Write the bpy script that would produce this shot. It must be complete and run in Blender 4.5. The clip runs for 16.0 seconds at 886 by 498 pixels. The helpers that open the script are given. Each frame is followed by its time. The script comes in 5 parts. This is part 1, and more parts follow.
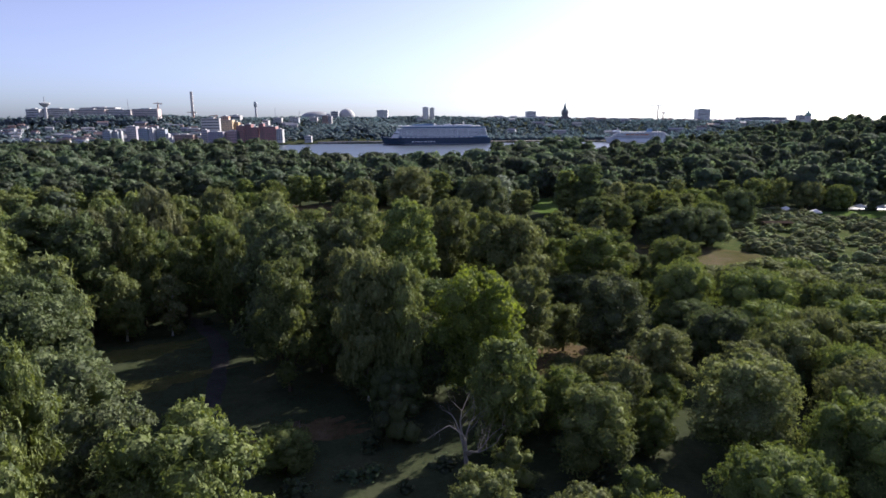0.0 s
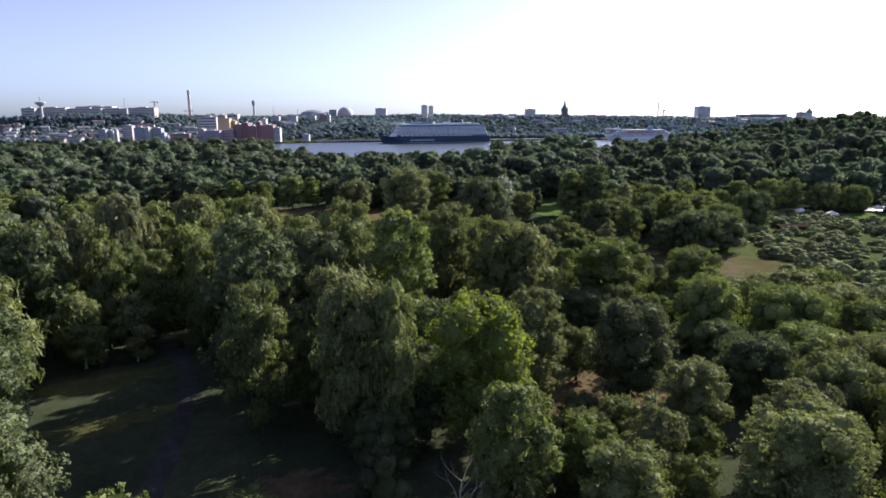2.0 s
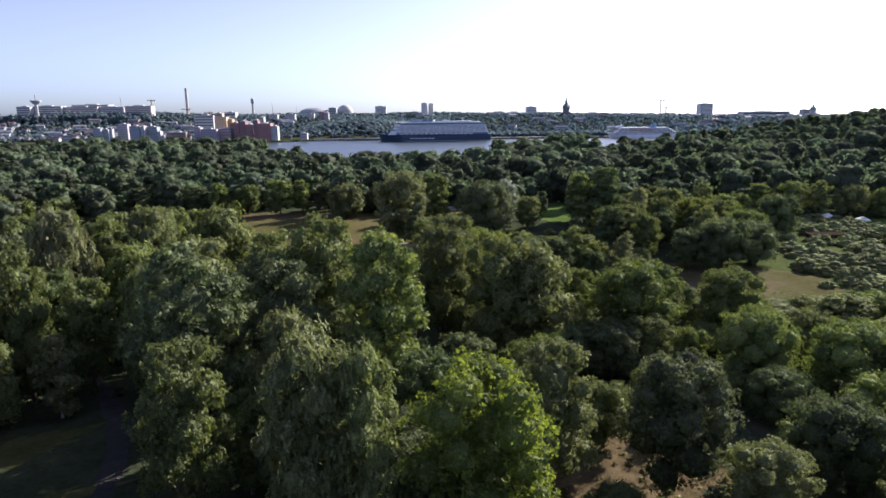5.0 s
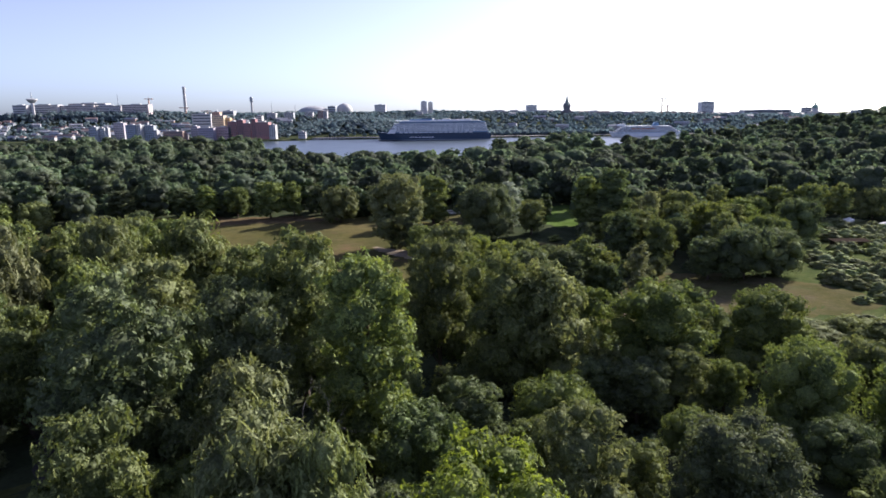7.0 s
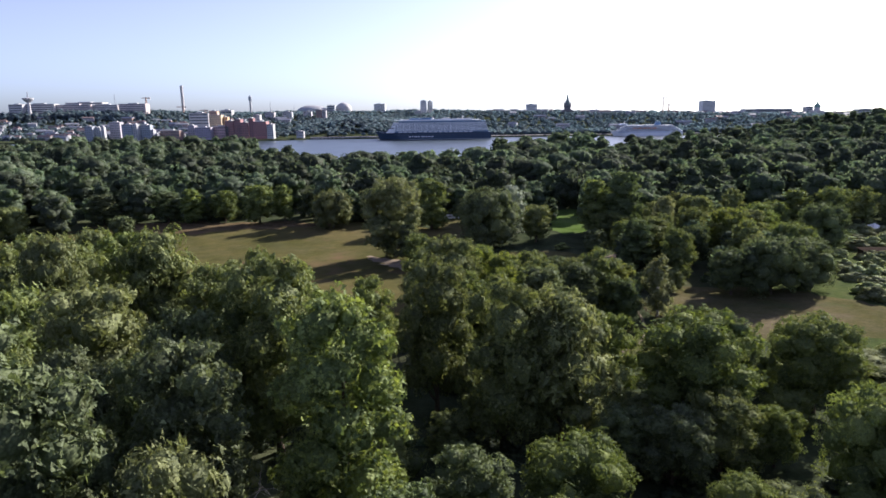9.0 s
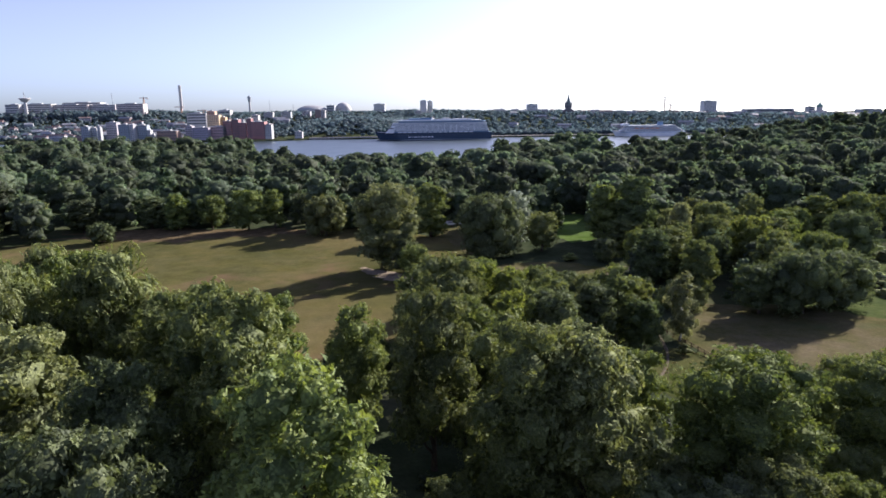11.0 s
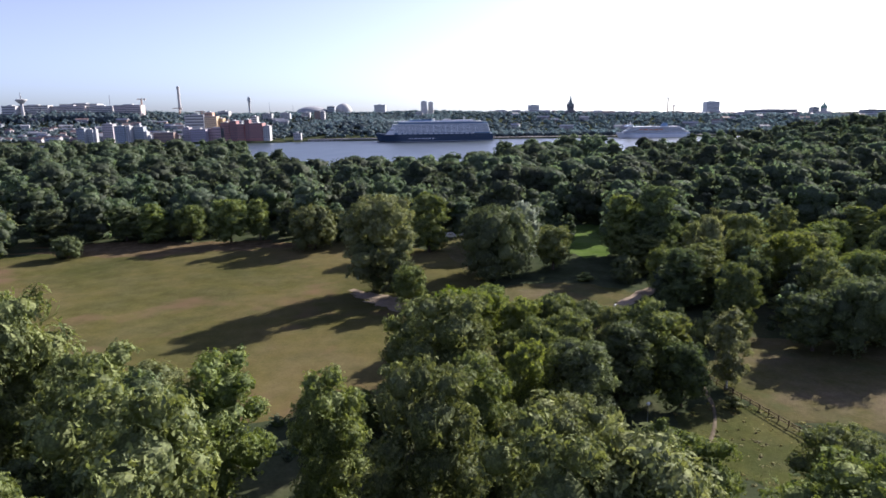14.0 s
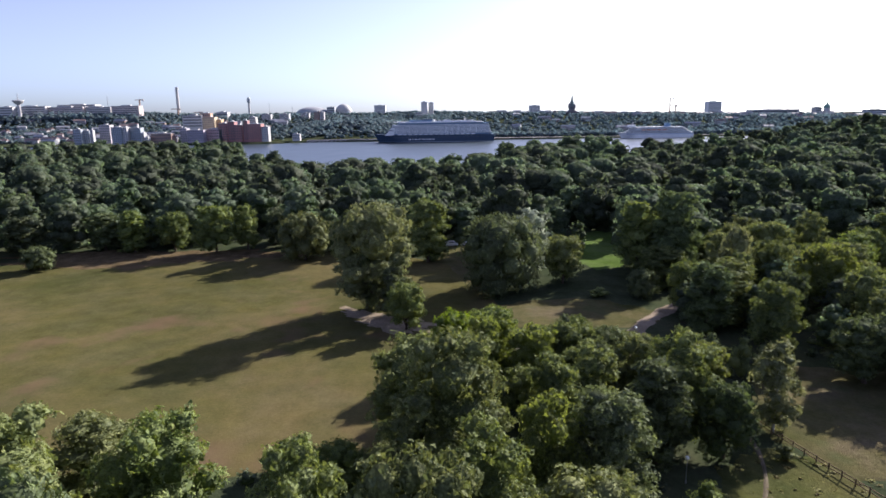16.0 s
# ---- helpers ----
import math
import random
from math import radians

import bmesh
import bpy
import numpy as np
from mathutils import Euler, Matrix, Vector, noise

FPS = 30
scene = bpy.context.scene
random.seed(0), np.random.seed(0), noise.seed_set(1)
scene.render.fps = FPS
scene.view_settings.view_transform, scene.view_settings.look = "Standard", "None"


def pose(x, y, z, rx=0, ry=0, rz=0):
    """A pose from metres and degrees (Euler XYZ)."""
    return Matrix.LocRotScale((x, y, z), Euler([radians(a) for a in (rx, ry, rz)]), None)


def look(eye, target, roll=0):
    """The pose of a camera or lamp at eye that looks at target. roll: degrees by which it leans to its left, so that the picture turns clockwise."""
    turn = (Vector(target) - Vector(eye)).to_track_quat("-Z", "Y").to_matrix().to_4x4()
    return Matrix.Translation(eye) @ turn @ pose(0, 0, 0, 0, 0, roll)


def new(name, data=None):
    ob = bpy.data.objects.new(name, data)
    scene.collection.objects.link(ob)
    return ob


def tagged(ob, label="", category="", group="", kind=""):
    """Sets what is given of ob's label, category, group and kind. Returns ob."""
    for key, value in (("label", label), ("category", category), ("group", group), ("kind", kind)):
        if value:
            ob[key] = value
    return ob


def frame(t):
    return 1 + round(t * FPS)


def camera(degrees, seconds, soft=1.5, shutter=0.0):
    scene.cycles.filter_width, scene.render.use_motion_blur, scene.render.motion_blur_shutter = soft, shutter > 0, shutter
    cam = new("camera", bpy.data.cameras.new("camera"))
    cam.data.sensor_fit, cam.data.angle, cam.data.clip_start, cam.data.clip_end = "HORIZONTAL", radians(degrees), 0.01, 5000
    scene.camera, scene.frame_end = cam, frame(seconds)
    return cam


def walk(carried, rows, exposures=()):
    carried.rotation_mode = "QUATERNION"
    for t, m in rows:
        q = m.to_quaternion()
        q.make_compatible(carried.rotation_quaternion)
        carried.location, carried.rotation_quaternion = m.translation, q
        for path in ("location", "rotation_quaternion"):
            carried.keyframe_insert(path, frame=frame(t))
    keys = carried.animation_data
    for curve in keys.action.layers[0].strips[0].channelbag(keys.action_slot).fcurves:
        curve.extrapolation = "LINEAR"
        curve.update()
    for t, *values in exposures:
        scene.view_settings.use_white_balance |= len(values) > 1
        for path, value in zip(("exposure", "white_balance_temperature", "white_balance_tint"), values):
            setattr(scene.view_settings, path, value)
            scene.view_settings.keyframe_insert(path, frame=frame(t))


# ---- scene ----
cam = camera(69.3, 16.0, 1.65)
PATH = [
    (0, (-1.97, -0.40, 61.66), (-2.192, 97.50, 41.277), -0.41),
    (0.5, (-1.94, 3.44, 61.67), (-2.102, 101.31, 41.154), -0.45),
    (1, (-1.84, 7.26, 61.70), (-1.981, 105.12, 41.110), -0.49),
    (1.5, (-1.71, 11.09, 61.75), (-1.839, 108.94, 41.108), -0.53),
    (2, (-1.54, 14.95, 61.80), (-1.681, 112.79, 41.122), -0.56),
    (2.5, (-1.36, 18.85, 61.85), (-1.513, 116.68, 41.134), -0.59),
    (3, (-1.17, 22.79, 61.89), (-1.339, 120.62, 41.136), -0.61),
    (3.5, (-0.97, 26.80, 61.93), (-1.164, 124.61, 41.122), -0.63),
    (4, (-0.77, 30.86, 61.96), (-0.990, 128.66, 41.090), -0.65),
    (6.5, (0.05, 51.93, 61.95), (-0.218, 149.66, 40.768), -0.70),
    (7, (0.17, 56.24, 61.93), (-0.090, 153.96, 40.700), -0.71),
    (7.5, (0.28, 60.57, 61.91), (0.029, 158.28, 40.638), -0.71),
    (8, (0.39, 64.90, 61.90), (0.138, 162.60, 40.588), -0.72),
    (8.5, (0.48, 69.21, 61.88), (0.239, 166.91, 40.550), -0.72),
    (9, (0.57, 73.51, 61.88), (0.332, 171.21, 40.526), -0.72),
    (11.5, (0.97, 94.52, 62.01), (0.700, 192.21, 40.652), -0.74),
    (12, (1.05, 98.62, 62.07), (0.758, 196.31, 40.723), -0.74),
    (12.5, (1.13, 102.69, 62.13), (0.811, 200.39, 40.804), -0.75),
    (13, (1.21, 106.76, 62.19), (0.859, 204.47, 40.891), -0.76),
    (13.5, (1.29, 110.84, 62.24), (0.900, 208.55, 40.977), -0.77),
    (14, (1.36, 114.95, 62.27), (0.934, 212.67, 41.052), -0.78),
    (14.5, (1.42, 119.13, 62.28), (0.958, 216.86, 41.102), -0.80),
    (15, (1.47, 123.40, 62.25), (0.971, 221.14, 41.107), -0.82),
    (15.5, (1.48, 127.82, 62.17), (0.968, 225.56, 41.041), -0.84),
    (16, (1.47, 132.43, 62.01), (0.947, 230.17, 40.868), -0.86),
]
EXPOSURES = [(0, 1.08, 5560, 18), (3, 1.32, 5560, 18), (16, 1.30, 5560, 18)]
walk(cam, [(t, look(e, g, r)) for t, e, g, r in PATH], EXPOSURES)

# ---- light ----
SUN_AZ, SUN_EL = radians(45), radians(26)
world = bpy.data.worlds.new("sky")
scene.world = world
world.use_nodes = True
wn = world.node_tree.nodes
wl = world.node_tree.links
sky = wn.new("ShaderNodeTexSky")
sky.sky_type = 'NISHITA'
sky.sun_disc = False
sky.sun_elevation = SUN_EL
sky.sun_rotation = SUN_AZ
sky.altitude = 50
sky.air_density = 0.65
sky.dust_density = 1.1
sky.ozone_density = 3.0
wn["Background"].inputs["Strength"].default_value = 0.078
sky_tint = wn.new("ShaderNodeHueSaturation")
sky_tint.inputs["Hue"].default_value = 0.526
sky_tint.inputs["Saturation"].default_value = 0.62
wl.new(sky.outputs[0], sky_tint.inputs["Color"])
wl.new(sky_tint.outputs[0], wn["Background"].inputs["Color"])
sun_data = bpy.data.lights.new("sun", 'SUN')
sun_data.energy = 5.0
sun_data.angle = radians(0.6)
sun_data.color = (1.0, 0.86, 0.66)
sun = new("sun", sun_data)
sun.matrix_world = look((math.sin(SUN_AZ) * 500, math.cos(SUN_AZ) * 500, 500 * math.tan(SUN_EL)), (0, 0, 0))


# ---- materials ----
class Nodes:
    """A small builder for node materials."""

    def __init__(self, name):
        self.mat = bpy.data.materials.new(name)
        self.mat.use_nodes = True
        self.tree = self.mat.node_tree
        self.tree.nodes.clear()
        self.out = self.add("ShaderNodeOutputMaterial")

    def add(self, kind):
        return self.tree.nodes.new(kind)

    def put(self, socket, value):
        if hasattr(value, "is_linked"):
            self.tree.links.new(value, socket)
        elif isinstance(value, tuple) and len(value) == 3 and socket.type == 'RGBA':
            socket.default_value = (*value, 1)
        else:
            socket.default_value = value

    def coords(self, kind="Object"):
        return self.add("ShaderNodeTexCoord").outputs[kind]

    def noise(self, scale, detail=4, rough=0.6, vector=None):
        n = self.add("ShaderNodeTexNoise")
        self.put(n.inputs["Vector"], vector or self.coords())
        n.inputs["Scale"].default_value = scale
        n.inputs["Detail"].default_value = detail
        n.inputs["Roughness"].default_value = rough
        return n.outputs["Fac"]

    def ramp(self, fac, *stops):
        n = self.add("ShaderNodeValToRGB")
        el = n.color_ramp.elements
        while len(el) < len(stops):
            el.new(0.5)
        for e, (p, c) in zip(el, stops):
            e.position, e.color = p, (*c, 1)
        self.put(n.inputs[0], fac)
        return n.outputs[0]

    def mix(self, fac, a, b, blend='MIX'):
        n = self.add("ShaderNodeMix")
        n.data_type, n.blend_type = 'RGBA', blend
        self.put(n.inputs[0], fac)
        self.put(n.inputs[6], a)
        self.put(n.inputs[7], b)
        return n.outputs[2]

    def hsv(self, color, hue=0.5, sat=1.0, val=1.0):
        n = self.add("ShaderNodeHueSaturation")
        self.put(n.inputs["Hue"], hue)
        self.put(n.inputs["Saturation"], sat)
        self.put(n.inputs["Value"], val)
        self.put(n.inputs["Color"], color)
        return n.outputs[0]

    def span(self, fac, a, b):
        n = self.add("ShaderNodeMapRange")
        self.put(n.inputs[0], fac)
        n.inputs[3].default_value, n.inputs[4].default_value = a, b
        return n.outputs[0]

    def bump(self, height, strength, distance):
        n = self.add("ShaderNodeBump")
        n.inputs["Strength"].default_value, n.inputs["Distance"].default_value = strength, distance
        self.put(n.inputs["Height"], height)
        return n.outputs[0]

    def surface(self, color, rough=0.8, metal=0.0, normal=None, spec=0.3):
        p = self.add("ShaderNodeBsdfPrincipled")
        self.put(p.inputs["Base Color"], color)
        self.put(p.inputs["Roughness"], rough)
        p.inputs["Metallic"].default_value = metal
        p.inputs["Specular IOR Level"].default_value = spec
        if normal:
            self.put(p.inputs["Normal"], normal)
        self.tree.links.new(p.outputs[0], self.out.inputs[0])
        return self.mat


def leaf_material(name, dark, mid, light, through_light=0.35, patch=0.0, cell=3.6, cover=0.0):
    """Leaves: colour varies from leaf to leaf and from tree to tree; cover: how much of a sprig its leaflets fill."""
    m = Nodes(name)
    island = m.add("ShaderNodeNewGeometry").outputs["Random Per Island"]
    col = m.ramp(island, (0.0, dark), (0.55, mid), (1.0, light))
    if patch:
        a = m.add("ShaderNodeAttribute")
        a.attribute_name = "tone"
        n = a.outputs["Fac"]
        col = m.hsv(col, m.span(n, 0.482, 0.512), m.span(m.noise(patch, 1, 0.4), 0.7, 1.2), m.span(n, 0.55, 1.36))
    else:
        r = m.add("ShaderNodeObjectInfo").outputs["Random"]
        other = m.add("ShaderNodeMath")
        other.operation = 'FRACT'
        more = m.add("ShaderNodeMath")
        more.operation = 'MULTIPLY'
        m.put(more.inputs[0], r)
        more.inputs[1].default_value = 7.3
        m.put(other.inputs[0], more.outputs[0])
        col = m.hsv(col, m.span(other.outputs[0], 0.486, 0.508), m.span(other.outputs[0], 0.90, 1.06), m.span(r, 0.80, 1.2))
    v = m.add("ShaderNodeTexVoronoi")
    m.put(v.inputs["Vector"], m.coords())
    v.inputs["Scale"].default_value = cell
    # Each cell is lighter at its centre and darker towards its edge.
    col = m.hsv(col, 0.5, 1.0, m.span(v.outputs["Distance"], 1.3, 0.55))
    tilt = m.add("ShaderNodeVectorMath")
    tilt.operation = 'MULTIPLY_ADD'
    m.put(tilt.inputs[0], v.outputs["Color"])
    tilt.inputs[1].default_value, tilt.inputs[2].default_value = (0.64, 0.64, 0.64), (-0.32, -0.32, -0.28)
    lean = m.add("ShaderNodeVectorMath")
    lean.operation = 'ADD'
    m.put(lean.inputs[0], m.add("ShaderNodeNewGeometry").outputs["Normal"])
    m.put(lean.inputs[1], tilt.outputs[0])
    unit = m.add("ShaderNodeVectorMath")
    unit.operation = 'NORMALIZE'
    m.put(unit.inputs[0], lean.outputs[0])
    d = m.add("ShaderNodeBsdfDiffuse")
    t = m.add("ShaderNodeBsdfTranslucent")
    g = m.add("ShaderNodeBsdfGlossy")
    g.inputs["Roughness"].default_value = 0.65
    g.inputs["Color"].default_value = (0.9, 0.95, 0.9, 1)
    m.put(d.inputs[0], col)
    for shader in (d, t, g):
        m.put(shader.inputs["Normal"], unit.outputs[0])
    m.put(t.inputs[0], m.hsv(col, 0.492, 1.24, 1.75))
    a = m.add("ShaderNodeMixShader")
    a.inputs[0].default_value = through_light
    m.tree.links.new(d.outputs[0], a.inputs[1])
    m.tree.links.new(t.outputs[0], a.inputs[2])
    b = m.add("ShaderNodeMixShader")
    b.inputs[0].default_value = 0.014
    m.tree.links.new(a.outputs[0], b.inputs[1])
    m.tree.links.new(g.outputs[0], b.inputs[2])
    if cover:
        gap = m.add("ShaderNodeMath")
        gap.operation = 'GREATER_THAN'
        m.put(gap.inputs[0], v.outputs["Distance"])
        gap.inputs[1].default_value = cover
        cut = m.add("ShaderNodeMixShader")
        m.put(cut.inputs[0], gap.outputs[0])
        m.tree.links.new(b.outputs[0], cut.inputs[1])
        m.tree.links.new(m.add("ShaderNodeBsdfTransparent").outputs[0], cut.inputs[2])
        b = cut
    m.tree.links.new(b.outputs[0], m.out.inputs[0])
    return m.mat


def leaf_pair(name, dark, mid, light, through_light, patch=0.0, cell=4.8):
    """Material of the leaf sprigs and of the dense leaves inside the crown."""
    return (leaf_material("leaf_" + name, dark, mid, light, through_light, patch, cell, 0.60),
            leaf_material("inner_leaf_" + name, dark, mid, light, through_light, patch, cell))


LEAF = {
    "maple": leaf_pair("maple", (0.082, 0.108, 0.040), (0.131, 0.160, 0.053), (0.188, 0.219, 0.070), 0.25),
    "oak": leaf_pair("oak", (0.088, 0.113, 0.042), (0.131, 0.161, 0.053), (0.184, 0.214, 0.070), 0.25),
    "birch": leaf_pair("birch", (0.107, 0.129, 0.053), (0.150, 0.173, 0.069), (0.203, 0.226, 0.091), 0.25),
    "dark": leaf_pair("dark", (0.060, 0.077, 0.037), (0.091, 0.116, 0.049), (0.132, 0.166, 0.067), 0.25),
    "lime": leaf_pair("lime", (0.076, 0.102, 0.026), (0.114, 0.148, 0.036), (0.160, 0.198, 0.048), 0.44),
    "pale": leaf_pair("pale", (0.174, 0.206, 0.140), (0.253, 0.288, 0.216), (0.346, 0.381, 0.301), 0.3),
}
# Extra blue in the woodland leaf colour stands in for haze.
LEAF_WOOD = leaf_pair("wood", (0.058, 0.083, 0.048), (0.086, 0.116, 0.063), (0.118, 0.151, 0.078), 0.48, 0.05, 1.6)
LEAF_SCRUB = leaf_pair("scrub", (0.160, 0.188, 0.082), (0.222, 0.256, 0.112), (0.290, 0.320, 0.146), 0.48, 0.09, 1.8)
LEAF_TUFT = leaf_pair("tuft", (0.13, 0.13, 0.04), (0.19, 0.18, 0.06), (0.26, 0.23, 0.09), 0.35, 0.09, 4.0)
# Far leaves carry a pale blue tint in their colour, standing in for haze.
LEAF_FAR_HAZED = leaf_pair("far", (0.088, 0.121, 0.134), (0.113, 0.152, 0.168), (0.140, 0.184, 0.200), 0.48, 0.012, 0.12)


def bark_material(name, a, b, scale, flecks=None):
    m = Nodes(name)
    n = m.noise(scale, 6, 0.7)
    col = m.ramp(n, (0.3, a), (0.7, b))
    if flecks:
        col = m.mix(m.ramp(m.noise(scale * 0.35, 3, 0.8), (0.52, (0, 0, 0)), (0.6, (1, 1, 1))), col, flecks)
    return m.surface(col, 0.9, normal=m.bump(n, 0.6, 0.08), spec=0.0)


BARK = bark_material("bark", (0.045, 0.035, 0.026), (0.13, 0.105, 0.08), 4)
BIRCH_BARK = bark_material("birch_bark", (0.42, 0.41, 0.38), (0.62, 0.60, 0.56), 3, (0.05, 0.045, 0.04))
DEAD_BARK = bark_material("dead_bark", (0.13, 0.118, 0.11), (0.25, 0.235, 0.22), 5)
DARK_WOOD = bark_material("tarred_wood", (0.025, 0.020, 0.016), (0.06, 0.048, 0.038), 6)


def ground_material(name, a, b, c, big, fine, relief=0.5, spots=None):
    """Earth or grass: broad stains, medium patches, fine grain."""
    m = Nodes(name)
    col = m.ramp(m.noise(big, 5, 0.65), (0.32, a), (0.52, b), (0.72, c))
    grain = m.noise(fine, 6, 0.75)
    col = m.hsv(col, 0.5, m.span(m.noise(big * 3, 4), 0.8, 1.2), m.span(grain, 0.55, 1.45))
    col = m.hsv(col, 0.5, 1.0, m.span(m.noise(big * 7, 5, 0.7), 0.62, 1.38))
    if spots:
        col = m.mix(m.ramp(m.noise(big * 1.6, 3, 0.55), (0.58, (0, 0, 0)), (0.72, (0.5, 0.5, 0.5))), col, spots)
    return m.surface(col, 0.95, normal=m.bump(grain, relief, 0.3), spec=0.0)


FOREST_FLOOR = ground_material("forest_floor", (0.032, 0.043, 0.023), (0.054, 0.065, 0.035), (0.083, 0.084, 0.049), 0.05, 1.6)
MEADOW = ground_material("meadow_grass", (0.056, 0.060, 0.022), (0.091, 0.084, 0.034), (0.125, 0.102, 0.048), 0.028, 1.9, 0.35, (0.156, 0.095, 0.070))
LAWN = ground_material("lawn_grass", (0.068, 0.106, 0.027), (0.090, 0.136, 0.036), (0.117, 0.153, 0.051), 0.06, 2.2, 0.3)
DRY = ground_material("dry_grass", (0.060, 0.064, 0.026), (0.094, 0.087, 0.041), (0.127, 0.106, 0.068), 0.07, 1.7, 0.6, (0.069, 0.090, 0.039))
LITTER = ground_material("leaf_litter", (0.070, 0.054, 0.030), (0.118, 0.090, 0.050), (0.165, 0.130, 0.078), 0.25, 2.4, 0.6, (0.060, 0.058, 0.026))
WILD = ground_material("wild_grass", (0.050, 0.061, 0.022), (0.083, 0.086, 0.033), (0.120, 0.109, 0.050), 0.08, 1.5, 0.6)
ROUGH = ground_material("rough_grass", (0.046, 0.064, 0.025), (0.071, 0.090, 0.034), (0.103, 0.108, 0.048), 0.1, 1.5, 0.6)
GRAVEL = ground_material("gravel", (0.200, 0.168, 0.122), (0.262, 0.216, 0.160), (0.323, 0.269, 0.200), 0.2, 6, 0.3)
TRAIL = ground_material("trodden_earth", (0.10, 0.085, 0.06), (0.14, 0.12, 0.085), (0.19, 0.16, 0.12), 0.3, 5, 0.3)
ASPHALT = ground_material("asphalt", (0.044, 0.042, 0.039), (0.057, 0.055, 0.052), (0.078, 0.072, 0.062), 0.3, 8, 0.2)
STONE = ground_material("quay_stone", (0.20, 0.19, 0.18), (0.28, 0.27, 0.25), (0.36, 0.34, 0.32), 0.02, 0.4, 0.2)

m = Nodes("water")
n1 = m.noise(0.35, 3, 0.5)
n2 = m.noise(0.03, 3, 0.5)
WATER = m.surface(m.ramp(n2, (0.3, (0.02, 0.035, 0.045)), (0.7, (0.03, 0.05, 0.06))), m.span(n2, 0.30, 0.40),
                  normal=m.bump(n1, 0.10, 0.2), spec=0.6)


def paint(name, color, rough=0.7, metal=0.0, grain=0.15, wear=0.12):
    m = Nodes(name)
    v = m.span(m.noise(wear, 4, 0.6), 0.78, 1.2)
    f = m.noise(grain * 10, 5, 0.7)
    return m.surface(m.hsv(color, 0.5, 1.0, v), m.span(f, rough - 0.1, min(1, rough + 0.1)), metal, m.bump(f, 0.15, 0.05))


# Town colours are muted, several lightened, to stand in for haze.
PAINT = {k: paint("render_" + k, c) for k, c in {
    "concrete": (0.45, 0.45, 0.45), "pale": (0.50, 0.48, 0.46), "blush": (0.52, 0.45, 0.42), "white": (0.43, 0.43, 0.43),
    "slate": (0.30, 0.33, 0.37), "steel": (0.36, 0.39, 0.42), "mauve": (0.40, 0.37, 0.40), "glassy": (0.29, 0.33, 0.37),
    "brown": (0.27, 0.19, 0.16), "violet": (0.34, 0.31, 0.37), "yellow": (0.52, 0.42, 0.27), "orange": (0.48, 0.30, 0.20),
    "ochre": (0.47, 0.33, 0.17), "rose": (0.46, 0.32, 0.32), "redbrick": (0.34, 0.17, 0.155), "darkbrick": (0.26, 0.13, 0.125),
    "bright": (0.76, 0.76, 0.75), "granite": (0.17, 0.165, 0.17), "patina": (0.17, 0.21, 0.20), "roof": (0.21, 0.205, 0.21), "tinroof": (0.30, 0.31, 0.33), "tile": (0.19, 0.14, 0.13), "green": (0.20, 0.32, 0.27),
}.items()}
HULL = paint("hull_navy", (0.035, 0.06, 0.10), 0.4)
SHIP_WHITE = paint("ship_white", (0.80, 0.81, 0.80), 0.45)
SHIP_BALCONY = paint("ship_balcony", (0.15, 0.19, 0.22), 0.3)
SHIP_BLUE = paint("ship_blue", (0.17, 0.28, 0.42), 0.4)
BOAT_ORANGE = paint("lifeboat_orange", (0.62, 0.20, 0.05), 0.5)
METAL = paint("grey_metal", (0.30, 0.31, 0.32), 0.45, 0.6)
RED_STEEL = paint("crane_steel", (0.34, 0.24, 0.19), 0.5)
WOOD = bark_material("weathered_wood", (0.09, 0.07, 0.05), (0.20, 0.155, 0.11), 6)
CAR_WHITE = paint("car_white", (0.78, 0.78, 0.78), 0.3, 0.0, 0.3, 0.5)
CAR_SILVER = paint("car_silver", (0.40, 0.42, 0.44), 0.3, 0.5, 0.3, 0.5)
RUBBER = paint("rubber", (0.02, 0.02, 0.02), 0.85)
CANVAS = paint("white_canvas", (0.75, 0.74, 0.71), 0.85)
# Glass colour is lightened to soften far windows as haze would.
m = Nodes("window_glass")
GLASS = m.surface(m.ramp(m.noise(0.2, 2), (0.3, (0.07, 0.085, 0.10)), (0.7, (0.12, 0.135, 0.155))), 0.15, spec=0.7)
m = Nodes("lamp_globe")
OPAL = m.surface(m.ramp(m.noise(3, 2), (0.3, (0.80, 0.80, 0.78)), (0.7, (0.86, 0.86, 0.84))), 0.25)


# ---- terrain ----
def smooth(a, b, v):
    t = np.clip((v - a) / (b - a), 0, 1)
    return t * t * (3 - 2 * t)


SEA = -8.7


